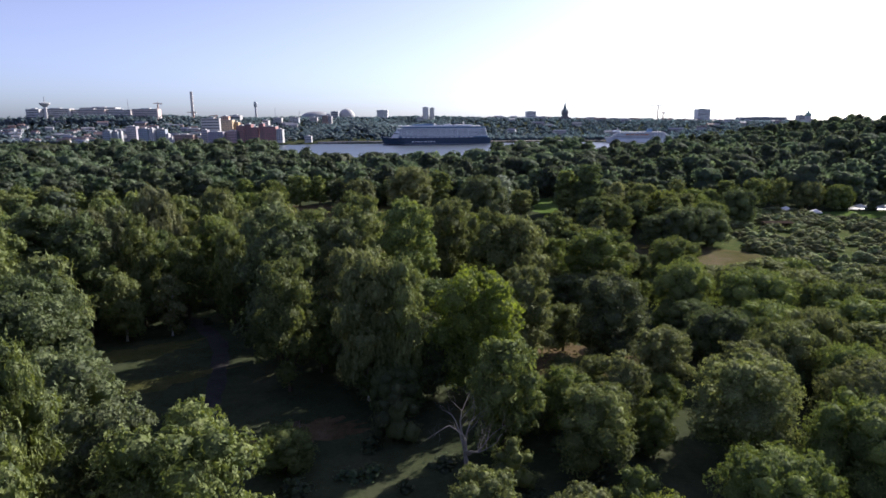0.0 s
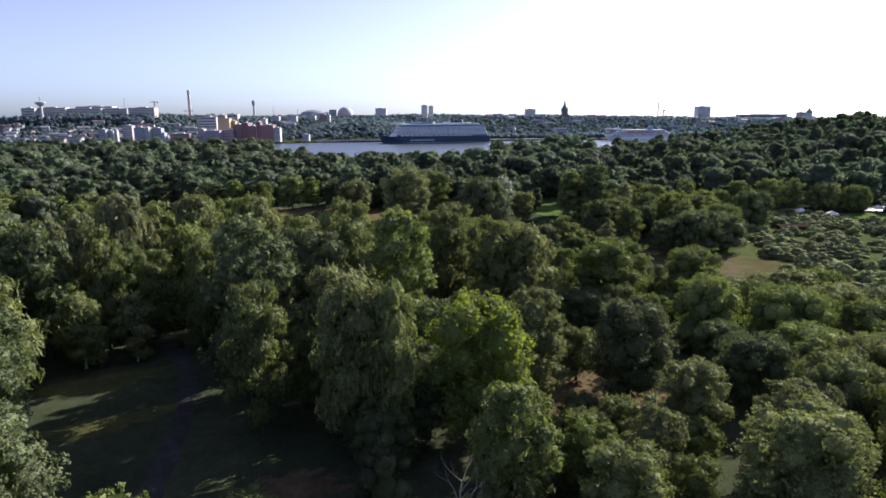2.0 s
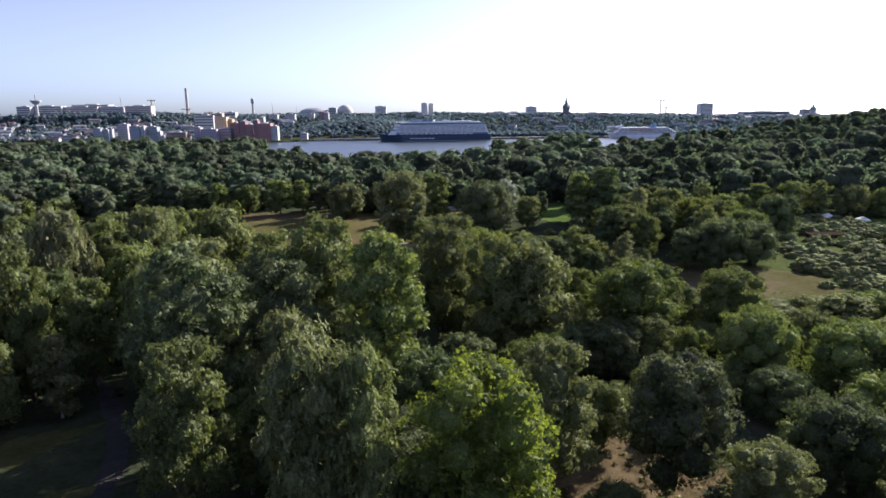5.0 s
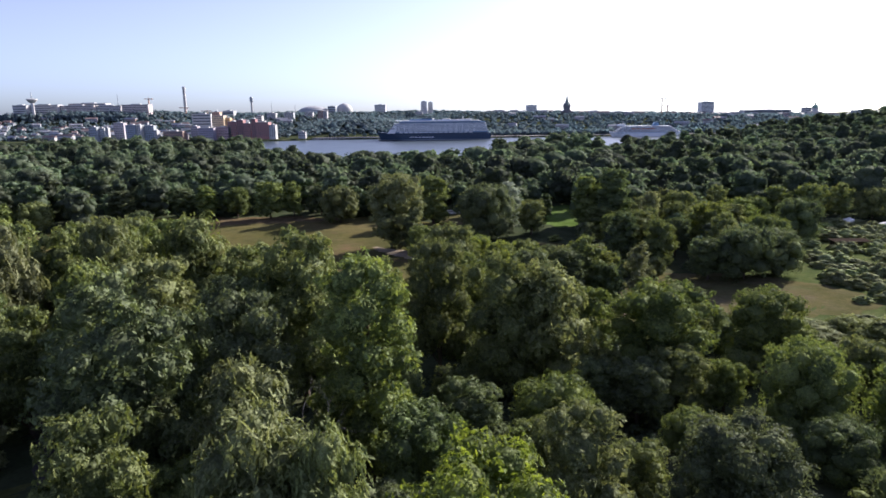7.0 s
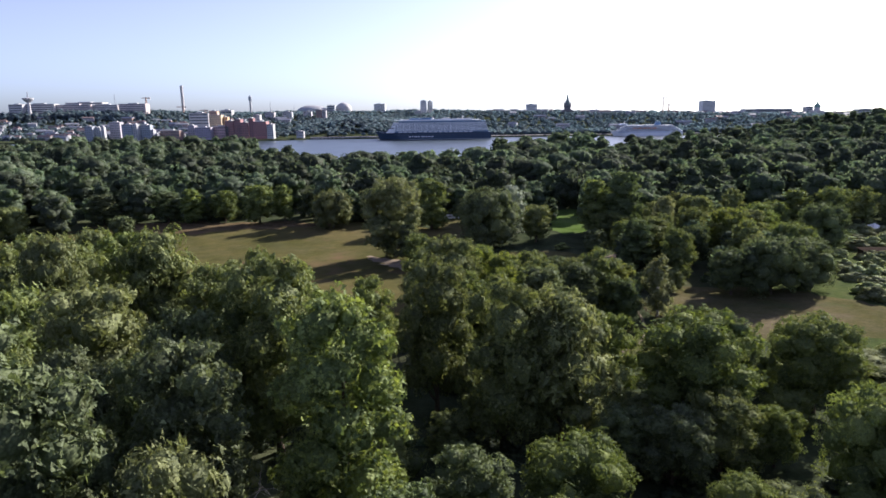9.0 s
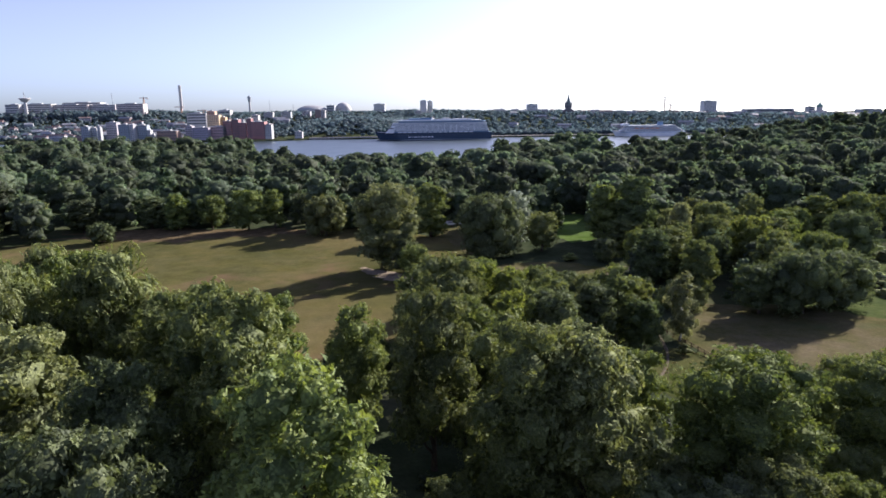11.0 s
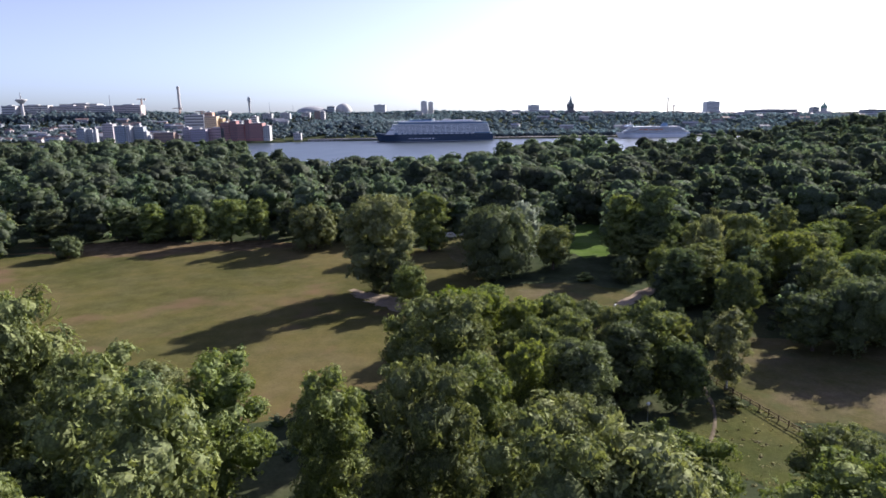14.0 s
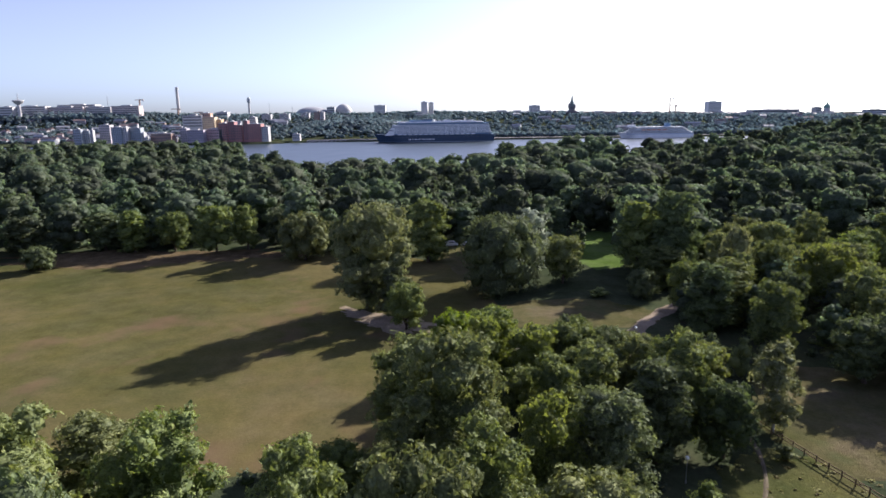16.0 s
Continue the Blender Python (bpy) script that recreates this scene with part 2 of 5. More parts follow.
def terrain(x, y):
    """Height of the ground: a park on a rise, a wooded shore, the sea bed and the town's slopes beyond."""
    x, y = np.asarray(x, float), np.asarray(y, float)
    land = 10 + 4.8 * (1 - smooth(120, 205, y))
    land = land + 34 * np.exp(-((x - 470) / 190) ** 2 - ((y - 660) / 230) ** 2)
    land = land + 4 * np.exp(-((x + 330) / 200) ** 2 - ((y - 680) / 160) ** 2)
    land = land + 0.5 * np.sin(x * 0.031 + 1.3) * np.sin(y * 0.027) + 0.25 * np.sin(x * 0.11) * np.sin(y * 0.093 + 0.7)
    bay = np.exp(-((x + 62) / 115) ** 4)
    shore = 850 - 110 * bay
    land = land - (land + 5) * smooth(470, 740, y) * bay * 0.85
    near = land + (-16 - land) * smooth(shore - 55, shore + 25, y)
    ridge = np.where(x > 0, 46 - 0.020 * np.minimum(x, 2200), 46 - 0.002 * x)
    far = -5.2 + (ridge + 5.2) * smooth(1715, 2450, y)
    far = far + 26 * np.exp(-((x + 1180) / 330) ** 2 - ((y - 2260) / 210) ** 2) * smooth(1750, 2100, y)
    far = far + 24 * np.exp(-((x + 240) / 130) ** 2 - ((y - 1930) / 130) ** 2)
    far = far + 9 * (smooth(3300, 4600, y)) * np.sin(x * 0.004 + 2) ** 2
    edge = 1690 - 60 * smooth(-330, -480, x) - 20 * np.exp(-((x + 380) / 40) ** 2)
    return near + (far - near) * smooth(edge, edge + 5, y)


def height(x, y):
    return float(terrain(x, y))


def mesh_object(name, verts, faces, material, smooth_faces=False):
    me = bpy.data.meshes.new(name)
    me.from_pydata([tuple(v) for v in verts], [], [tuple(f) for f in faces])
    me.materials.append(material)
    if smooth_faces:
        me.polygons.foreach_set("use_smooth", [True] * len(me.polygons))
    me.update()
    return new(name, me)


def grid_sheet(name, xs, ys, zf, material):
    X, Y = np.meshgrid(xs, ys)
    Z = zf(X, Y)
    verts = np.stack([X.ravel(), Y.ravel(), Z.ravel()], 1)
    nx = len(xs)
    faces = [(j * nx + i, j * nx + i + 1, (j + 1) * nx + i + 1, (j + 1) * nx + i) for j in range(len(ys) - 1) for i in range(nx - 1)]
    return mesh_object(name, verts, faces, material, True)


def spread(stops):
    """Coordinates from (from, to, step) stretches."""
    out = []
    for a, b, s in stops:
        out += list(np.arange(a, b, s))
    return np.array(out + [stops[-1][1]])


xs = spread([(-4600, -1800, 400), (-1800, -600, 60), (-600, -240, 20), (-240, 240, 8), (240, 600, 20), (600, 1800, 60), (1800, 4600, 400)])
ys = spread([(-1500, -100, 200), (-100, 420, 8), (420, 900, 12), (900, 1600, 50), (1600, 1630, 10), (1630, 1710, 4), (1710, 2600, 30), (2600, 4900, 100)])
ground = grid_sheet("ground", xs, ys, terrain, FOREST_FLOOR)
tagged(ground, "brown and green woodland floor reaching the far ridge", "ground", kind="structure")

sea = grid_sheet("water", spread([(-4500, 4500, 300)]), spread([(640, 1760, 80)]), lambda X, Y: X * 0 + SEA, WATER)
tagged(sea, "pale blue bay with small ripples", "water", kind="structure")


def wobble(a, seed, amount):
    return 1 + amount * (0.5 * math.sin(3 * a + seed) + 0.3 * math.sin(7 * a + 2.1 * seed) + 0.35 * math.sin(13 * a + 0.7 * seed) + 0.2 * math.sin(29 * a + 1.9 * seed))


def patch(name, cx, cy, rx, ry, turn, material, label, category, lift=0.06, power=2.0, amount=0.1, level=None):
    """A piece of ground with an uneven edge that follows the terrain."""
    segs, rings = 96, 24
    ca, sa = math.cos(radians(turn)), math.sin(radians(turn))
    verts, faces = [(cx, cy, (height(cx, cy) if level is None else level) + lift)], []
    for k in range(1, rings + 1):
        for i in range(segs):
            a = 2 * math.pi * i / segs
            c, s = math.cos(a), math.sin(a)
            r = (abs(c) ** power + abs(s) ** power) ** (-1 / power) * wobble(a, cx * 0.1, amount) * k / rings
            u, v = rx * r * c, ry * r * s
            x, y = cx + u * ca - v * sa, cy + u * sa + v * ca
            verts.append((x, y, (height(x, y) if level is None else level) + (lift if k < rings else -0.1)))
    for i in range(segs):
        faces.append((0, 1 + i, 1 + (i + 1) % segs))
        for k in range(rings - 1):
            a, b = 1 + k * segs + i, 1 + k * segs + (i + 1) % segs
            faces.append((a, a + segs, b + segs, b))
    return tagged(mesh_object(name, verts, faces, material, True), label, category, kind="structure")


def ribbon(name, points, width, material, label, category, lift=0.11):
    """A road or path along a bent line, with edges that waver."""
    pts = [Vector((*p, 0)) for p in points]
    line = []
    for i in range(len(pts) - 1):
        p0, p1, p2, p3 = pts[max(i - 1, 0)], pts[i], pts[i + 1], pts[min(i + 2, len(pts) - 1)]
        n = max(2, int((p2 - p1).length / 1.5))
        for k in range(n):
            t = k / n
            line.append(0.5 * ((2 * p1) + (p2 - p0) * t + (2 * p0 - 5 * p1 + 4 * p2 - p3) * t * t + (3 * p1 - p0 - 3 * p2 + p3) * t ** 3))
    line.append(pts[-1])
    verts, faces = [], []
    for i, p in enumerate(line):
        d = (line[min(i + 1, len(line) - 1)] - line[max(i - 1, 0)]).normalized()
        side = Vector((d.y, -d.x, 0))
        w = width * 0.5 * (1 + 0.12 * math.sin(i * 0.9) + 0.08 * math.sin(i * 2.3))
        for k in range(5):
            q = p + side * w * (k / 2 - 1)
            verts.append((q.x, q.y, height(q.x, q.y) + (lift if 0 < k < 4 else -0.05)))
    for i in range(len(line) - 1):
        for k in range(4):
            a = i * 5 + k
            faces.append((a, a + 1, a + 6, a + 5))
    return tagged(mesh_object(name, verts, faces, material, True), label, category, kind="structure")


# Open ground of the park: centre, half sizes, turn.
patch("meadow", -86, 290, 104, 82, 4, MEADOW, "wide mown meadow, green going dry and yellow", "meadow", power=3.2, amount=0.05)
patch("dry_field", 84, 231, 33, 24, -10, DRY, "dry yellow grass field behind a fence", "field")
patch("wild_grass", 50, 208, 11, 15, 10, WILD, "rough green and yellow grass bank", "grass")
patch("scrubland", 150, 238, 70, 104, -12, ROUGH, "rough grass between willow scrub", "grass", lift=0.04)
patch("lawn", 61, 372, 15, 34, -14, LAWN, "bright green mown lawn", "lawn")
patch("yellow_grass", 5, 345, 11, 44, -2, DRY, "dry yellow grass strip between trees", "grass", lift=0.05)
patch("dry_verge", 32, 290, 24, 13, 5, DRY, "dry tawny grass verge beside the path", "grass", lift=0.07)
patch("dry_clearing", 21, 117, 18, 12, 8, LITTER, "small clearing of reddish dry litter under the trees", "grass", amount=0.3)
# Two lighter grass strips laid along the sun's direction paint streaks of sunlight.
patch("shady_lawn", -64, 123, 11, 4.2, 32, WILD, "green grass beside the track, shaped like a streak of sun", "grass", amount=0.4)
patch("shady_verge", -54, 108, 11, 3.0, 34, WILD, "rough grass beside the shaded track, shaped like a streak of sun", "grass", amount=0.45)
# Paler litter strip paints the pool of sun on the dark floor.
patch("dry_patch", -23, 88, 9, 3.6, 28, LITTER, "dry litter strip under the trees, coloured as a pool of sun", "grass", amount=0.4)
patch("far_clearing", -112, 364, 54, 13, 2, LITTER, "dry tawny wood edge behind the meadow", "grass", lift=0.10, amount=0.3)
patch("bare_ground", -13, 286, 13, 5.5, -34, GRAVEL, "bare trodden gravel under the meadow trees", "gravel", lift=0.09, amount=0.35)
patch("far_lawn", 205, 322, 50, 12, 4, LAWN, "flat green lawn beside the pond", "lawn", lift=0.08)
ribbon("gravel_path", [(-27, 299), (-20, 292), (-12, 285), (0, 276), (14, 268), (30, 262), (42, 264)], 3.4, GRAVEL, "pale gravel path round the meadow", "path")
ribbon("park_road", [(38, 230), (41, 250), (45, 274), (54, 288), (68, 301), (88, 313), (120, 322)], 5.0, GRAVEL, "pale asphalt park road between trees", "road", 0.13)
ribbon("asphalt_track", [(-36, 40), (-38, 80), (-46, 118), (-56, 138), (-78, 165)], 3.8, ASPHALT, "dark asphalt track in deep shade", "road", 0.13)
ribbon("foot_trail", [(30, 192), (38, 204), (44, 210), (49, 222), (51, 240)], 0.9, TRAIL, "narrow trodden earth trail", "path", 0.12)
patch("pond", 300, 346, 92, 13, 3, WATER, "bright still pond beyond the scrub", "water", level=height(255, 346), lift=0.35, amount=0.04)
ribbon("quay", [(-330, 1697), (-150, 1700), (120, 1702), (350, 1706), (700, 1712)], 14, STONE, "low stone quay behind the ships", "quay", 1.4)


# ---- trees ----
def foliage(rng, lobes, count, leaf, spread_n, drop=0.0, three=False, top_only=False, sprays=200, reach=0.95):
    """Leaves gathered in sprays on the outside of a crown's lobes: corner array and corners per leaf."""
    c = np.array([l[:3] for l in lobes])
    r = np.array([l[3] for l in lobes])
    even = count * 11 // 20
    take = int((sprays + even) * 2.6)
    which = rng.choice(len(r), take, p=r ** 2 / np.sum(r ** 2))
    d = rng.normal(size=(take, 3))
    d[:, 2] += 0.25
    d /= np.linalg.norm(d, axis=1)[:, None]
    p = c[which] + d * (r[which] * (0.84 + 0.28 * rng.random(take) ** 1.5))[:, None] * np.array([1, 1, 0.85])
    inside = np.zeros(take, bool)
    for k in range(len(r)):
        q = (p - c[k]) / np.array([1, 1, 0.85])
        inside |= (np.sum(q * q, 1) < (0.78 * r[k]) ** 2) & (which != k)
    keep = ~inside
    if top_only:
        keep &= d[:, 2] > -0.35
    p, d = p[keep], d[keep]
    sprays = min(sprays, len(p))
    even = min(even, len(p) - sprays)
    count = count - count * 11 // 20 + even
    own = np.concatenate([rng.integers(0, sprays, count - even), np.arange(sprays, sprays + even)])
    out = rng.normal(size=(count, 3)) + d[own] * 0.9
    out /= np.linalg.norm(out, axis=1)[:, None]
    size = reach * rng.uniform(0.6, 1.35, len(p))[own] * rng.uniform(0.55, 1.0, count)
    size[count - even:] *= 0.15
    flat = np.array([1.0, 1.0, 0.7 + 0.9 * drop])
    p = p[own] + out * size[:, None] * flat - np.array([0, 0, 0.5 * drop]) * reach
    n = count
    nor = out * 0.45 + d[own] * 0.95 + 0.8 * spread_n * rng.normal(size=(n, 3))
    nor[:, 2] += 0.15
    nor /= np.linalg.norm(nor, axis=1)[:, None]
    t = rng.normal(size=(n, 3))
    if drop:
        t[:, :2] *= 0.35
        t[:, 2] = -1 - drop * rng.random(n)
    t -= nor * np.sum(t * nor, 1)[:, None]
    t /= np.linalg.norm(t, axis=1)[:, None] + 1e-9
    b = np.cross(nor, t)
    s = leaf * rng.uniform(0.55, 1.35, n)[:, None]
    long = 0.62 + 0.5 * drop
    if three:
        corners = np.stack([p + t * s * 0.7, p - t * s * 0.5 + b * s * 0.55, p - t * s * 0.5 - b * s * 0.55], 1)
        return corners.reshape(-1, 3), 3
    bend = nor * s * 0.14
    corners = np.stack([p + t * s * long, p + b * s * 0.36 + bend, p - t * s * long, p - b * s * 0.36 + bend], 1)
    return corners.reshape(-1, 3), 4


def ico(level):
    bm = bmesh.new()
    bmesh.ops.create_icosphere(bm, subdivisions=level, radius=1)
    bm.verts.ensure_lookup_table()
    v = np.array([x.co[:] for x in bm.verts])
    f = np.array([[q.index for q in x.verts] for x in bm.faces])
    bm.free()
    return v, f


ICO = {1: ico(1), 2: ico(2)}


def cores(rng, lobes, level, size=0.76):
    """Dense inner leaf masses, lumpy and low, that close the crown from within."""
    v, f = ICO[level]
    vs, fs = [], []
    for i, (x, y, z, r) in enumerate(lobes):
        k = r * size * rng.uniform(0.72, 1.16, len(v))[:, None]
        vs.append(np.array([x, y, z]) + v * k * np.array([1, 1, 0.85]))
        fs.append(f + i * len(v))
    return np.concatenate(vs), np.concatenate(fs)


def joined(name, blocks, material, tones=None):
    """One mesh from (vertices, faces) blocks, where faces is an index array of equal corners. With a pair of materials,
    every second block takes the second one."""
    pair = material if isinstance(material, tuple) else (material, material)
    verts = np.concatenate([b[0] for b in blocks])
    loops, sizes, base = [], [], 0
    for v, f in blocks:
        loops.append((f + base).ravel())
        sizes.append(np.full(len(f), f.shape[1]))
        base += len(v)
    loops, sizes = np.concatenate(loops), np.concatenate(sizes)
    starts = np.concatenate([[0], np.cumsum(sizes)[:-1]])
    me = bpy.data.meshes.new(name)
    me.vertices.add(len(verts))
    me.vertices.foreach_set("co", verts.astype(np.float32).ravel())
    me.loops.add(len(loops))
    me.loops.foreach_set("vertex_index", loops.astype(np.int32))
    me.polygons.add(len(sizes))
    me.polygons.foreach_set("loop_start", starts.astype(np.int32))
    me.polygons.foreach_set("loop_total", sizes.astype(np.int32))
    counts = [len(f) for v, f in blocks]
    for one in dict.fromkeys(pair):
        me.materials.append(one)
    if pair[0] is not pair[1]:
        me.polygons.foreach_set("material_index", np.repeat(np.arange(len(blocks)) % 2, counts).astype(np.int32))
    me.update(calc_edges=True)
    if tones is not None:
        me.attributes.new("tone", 'FLOAT', 'FACE').data.foreach_set("value", np.repeat(tones, counts).astype(np.float32))
    return me


def loose(corners, k):
    return corners, np.arange(len(corners)).reshape(-1, k)


def tube(points, radii, sides):
    """A tapered limb along points."""
    vs, fs = [], []
    for i, p in enumerate(points):
        d = (points[min(i + 1, len(points) - 1)] - points[max(i - 1, 0)])
        d = d / (np.linalg.norm(d) + 1e-9)
        a = np.cross(d, [0.3, 0.9, 0.1])
        a /= np.linalg.norm(a) + 1e-9
        b = np.cross(d, a)
        for s in range(sides):
            w = 2 * math.pi * s / sides
            vs.append(p + (a * math.cos(w) + b * math.sin(w)) * radii[i])
    for i in range(len(points) - 1):
        for s in range(sides):
            fs.append((i * sides + s, i * sides + (s + 1) % sides, (i + 1) * sides + (s + 1) % sides, (i + 1) * sides + s))
    return np.array(vs), np.array(fs)


# Shapes of crowns: foot of the crown, half width against height, boughs, and the outline by height.
SHAPES = {
    "round": (0.14, 0.31, 17, lambda u: max(0.05, 1 - abs((u - 0.40) / 0.62) ** 2.2) ** 0.5),
    "oak": (0.16, 0.40, 22, lambda u: max(0.06, 1 - abs((u - 0.46) / (0.58 if u > 0.46 else 0.66)) ** 2.2) ** 0.5),
    "broad": (0.12, 0.60, 30, lambda u: max(0.06, 1 - abs((u - 0.42) / (0.60 if u > 0.42 else 0.70)) ** 2.2) ** 0.5),
    "tall": (0.08, 0.23, 24, lambda u: max(0.06, 1 - abs((u - 0.40) / (0.64 if u > 0.40 else 0.75)) ** 3) ** 0.5),
    "birch": (0.12, 0.25, 22, lambda u: max(0.06, 1 - abs((u - 0.36) / (0.68 if u > 0.36 else 0.7)) ** 2) ** 0.6),
    "slim": (0.12, 0.16, 14, lambda u: max(0.06, 1 - abs((u - 0.34) / (0.70 if u > 0.34 else 0.6)) ** 2) ** 0.6),
    "shrub": (0.02, 0.55, 10, lambda u: max(0.05, 1 - abs(1.5 * u - 0.3) ** 2) ** 0.5),
}
NOMINAL = 20.0


def crown_lobes(rng, shape):
    """Boughs of a crown, and the smaller clumps of leaves that grow out of each bough."""
    foot, half, number, outline = SHAPES[shape]
    h, boughs, clumps = NOMINAL, [], []
    R = half * h
    slender = shape in ("tall", "slim", "birch")
    for i in range(number):
        u = ((i + rng.random()) / number) ** 0.85
        e = outline(u) * R
        a = i * 2.39996 + rng.uniform(-0.5, 0.5)
        size = R * (rng.uniform(0.42, 0.60) if slender else rng.uniform(0.30, 0.50)) * (0.68 + 0.45 * (1 - u))
        reach = max(0.0, e - size * 0.9) * rng.uniform(0.86, 1.10)
        z = min(h * (foot + (1 - foot) * u), h - size * 0.95)
        boughs.append((math.cos(a) * reach, math.sin(a) * reach, z, size))
        clumps.append((math.cos(a) * reach, math.sin(a) * reach, z, size * 0.84))
        for k in range(11):
            d = rng.normal(size=3) + np.array([math.cos(a), math.sin(a), 0.5]) * 0.8
            d /= np.linalg.norm(d)
            q = size * rng.uniform(0.62, 1.0)
            clumps.append((math.cos(a) * reach + d[0] * q, math.sin(a) * reach + d[1] * q, z + d[2] * q * 0.85, size * rng.uniform(0.18, 0.36)))
    for u in (0.25, 0.5, 0.72):
        boughs.append((rng.normal() * 0.4, rng.normal() * 0.4, h * (foot + (1 - foot) * u), R * 0.66 * outline(u)))
        clumps.append((*boughs[-1][:3], boughs[-1][3] * 0.86))
    return boughs, clumps


def trunk_mesh(name, rng, lobes, shape, material, limbs, sides):
    h = NOMINAL
    lean = rng.normal(size=2) * 0.35
    girth = {"oak": 0.42, "broad": 0.5, "round": 0.34, "tall": 0.36, "birch": 0.24, "slim": 0.17, "shrub": 0.12}[shape]
    axis = [np.array([lean[0] * k * k + 0.12 * math.sin(k * 9), lean[1] * k * k, h * 0.78 * k - 0.5]) for k in np.linspace(0, 1, 8)]
    rad = [girth * (1.5 if k == 0 else 1) * (1 - 0.85 * k) + 0.04 for k in np.linspace(0, 1, 8)]
    blocks = [tube(axis, rad, sides)]
    order = sorted(lobes, key=lambda l: -l[3])[:limbs]
    for l in order:
        k = int(np.clip(l[2] / (h * 0.78) * 7 - 2, 1, 6))
        a, b = axis[k], np.array(l[:3])
        mid = a * 0.45 + b * 0.55 + np.array([0, 0, 0.06 * np.linalg.norm(b - a)])
        r0 = rad[k] * 0.55
        blocks.append(tube([a, a * 0.75 + b * 0.25 + rng.normal(size=3) * 0.15, mid, b], [r0, r0 * 0.8, r0 * 0.55, 0.03], max(4, sides - 3)))
    return joined(name, blocks, material)


TREE_KITS = {}


def tree_kit(shape, leafy, variant, fine):
    """Crown and trunk meshes of a kind of tree, made once; fine 2 for trees that are passed near, 0 for far ones."""
    key = (shape, leafy, variant, fine)
    if key not in TREE_KITS:
        rng = np.random.default_rng(sum(map(ord, shape)) * 31 + variant * 7)
        boughs, clumps = crown_lobes(rng, shape)
        weep = 1.1 if shape in ("birch", "slim") else 0.0
        share = {"oak": 1.0, "broad": 1.3, "round": 0.8, "tall": 0.85, "birch": 0.62, "slim": 0.34, "shrub": 0.3}[shape]
        count, leaf, reach = ((2200, 0.86, 0.9), (4200, 0.66, 0.75), (8400, 0.47, 0.6))[fine]
        count = int(count * share)
        corners = foliage(rng, clumps, count, leaf, 0.75, weep, not weep, False, count // 16, reach)
        body = cores(rng, boughs, 1, 0.74)
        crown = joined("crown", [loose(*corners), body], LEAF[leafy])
        bark = BIRCH_BARK if shape in ("birch", "slim") and leafy == "birch" else BARK
        TREE_KITS[key] = (crown, trunk_mesh("trunk", rng, boughs, shape, bark, 9 if fine else 5, 7 if fine else 5))
    return TREE_KITS[key]


TREES = []
tree_rng = random.Random(11)
TREE_WORDS = {
    ("round", "maple"): ("green_tree", "rounded maple with dense mid-green leaves"),
    ("round", "lime"): ("lime_tree", "rounded linden with bright yellow-green leaves"),
    ("round", "dark"): ("dark_tree", "rounded broadleaf tree with dense dark leaves"),
    ("round", "oak"): ("oak_tree", "rounded oak with olive-green leaves"),
    ("oak", "oak"): ("oak_tree", "broad spreading oak with olive-green leaves"),
    ("oak", "maple"): ("maple_tree", "broad maple with mid-green leaves"),
    ("oak", "dark"): ("oak_tree", "broad spreading oak with dark leaves"),
    ("oak", "lime"): ("maple_tree", "broad maple with bright yellow-green leaves"),
    ("tall", "maple"): ("chestnut_tree", "tall narrow chestnut clad in lumpy green foliage"),
    ("tall", "dark"): ("dark_tree", "tall dark tree with dense foliage to the ground"),
    ("tall", "oak"): ("elm_tree", "tall elm with olive-green leaves"),
    ("birch", "birch"): ("birch_tree", "weeping birch with grey-green hanging twigs"),
    ("slim", "birch"): ("birch_tree", "slim young birch with pale bark"),
    ("birch", "oak"): ("ash_tree", "tall ash with loose olive foliage"),
    ("oak", "birch"): ("willow_tree", "broad willow with grey-green leaves in the meadow"),
    ("round", "birch"): ("willow_tree", "rounded willow with grey-green leaves"),
    ("round", "pale"): ("silver_willow", "silver willow with whitish leaves"),
    ("shrub", "birch"): ("willow_shrub", "low willow shrub with grey-green leaves"),
    ("shrub", "maple"): ("shrub", "low green shrub on the wood edge"),
    ("shrub", "dark"): ("shrub", "low dark shrub in the shade"),
}


def tree(shape, leafy, x, y, top, radius, fine=None, sink=0.0):
    """One tree: its foot at (x, y) on the ground, its top at that height, its crown of that radius."""
    z = height(x, y)
    h = max(2.0, top - z - (0.9 if top - z > 7 else 0.2))
    if fine is None:
        fine = 2 if (y < 150 and abs(x) < 75) or (y < 212 and -68 < x < 62) else 1 if y < 330 else 0
    name, label = TREE_WORDS[(shape, leafy)]
    if shape in ("round", "oak"):
        shape = min(("round", "oak", "broad"), key=lambda k: abs(math.log(SHAPES[k][1] * h / radius)))
    crown, trunk = tree_kit(shape, leafy, len(TREES) % 3, fine)
    t = new(name)
    t.empty_display_size = 0.5
    w = radius / (SHAPES[shape][1] * NOMINAL)
    t.matrix_world = Matrix.Translation((x, y, z)) @ Matrix.Rotation(tree_rng.uniform(0, 6.283), 4, 'Z') @ Matrix.Diagonal((w, w, h / NOMINAL, 1))
    for part_name, me in (("trunk", trunk), ("crown", crown)):
        o = new(part_name, me)
        o.parent = t
    tagged(t, label, "shrub" if shape == "shrub" else "tree", "park trees")
    TREES.append((x, y, radius))
    return t


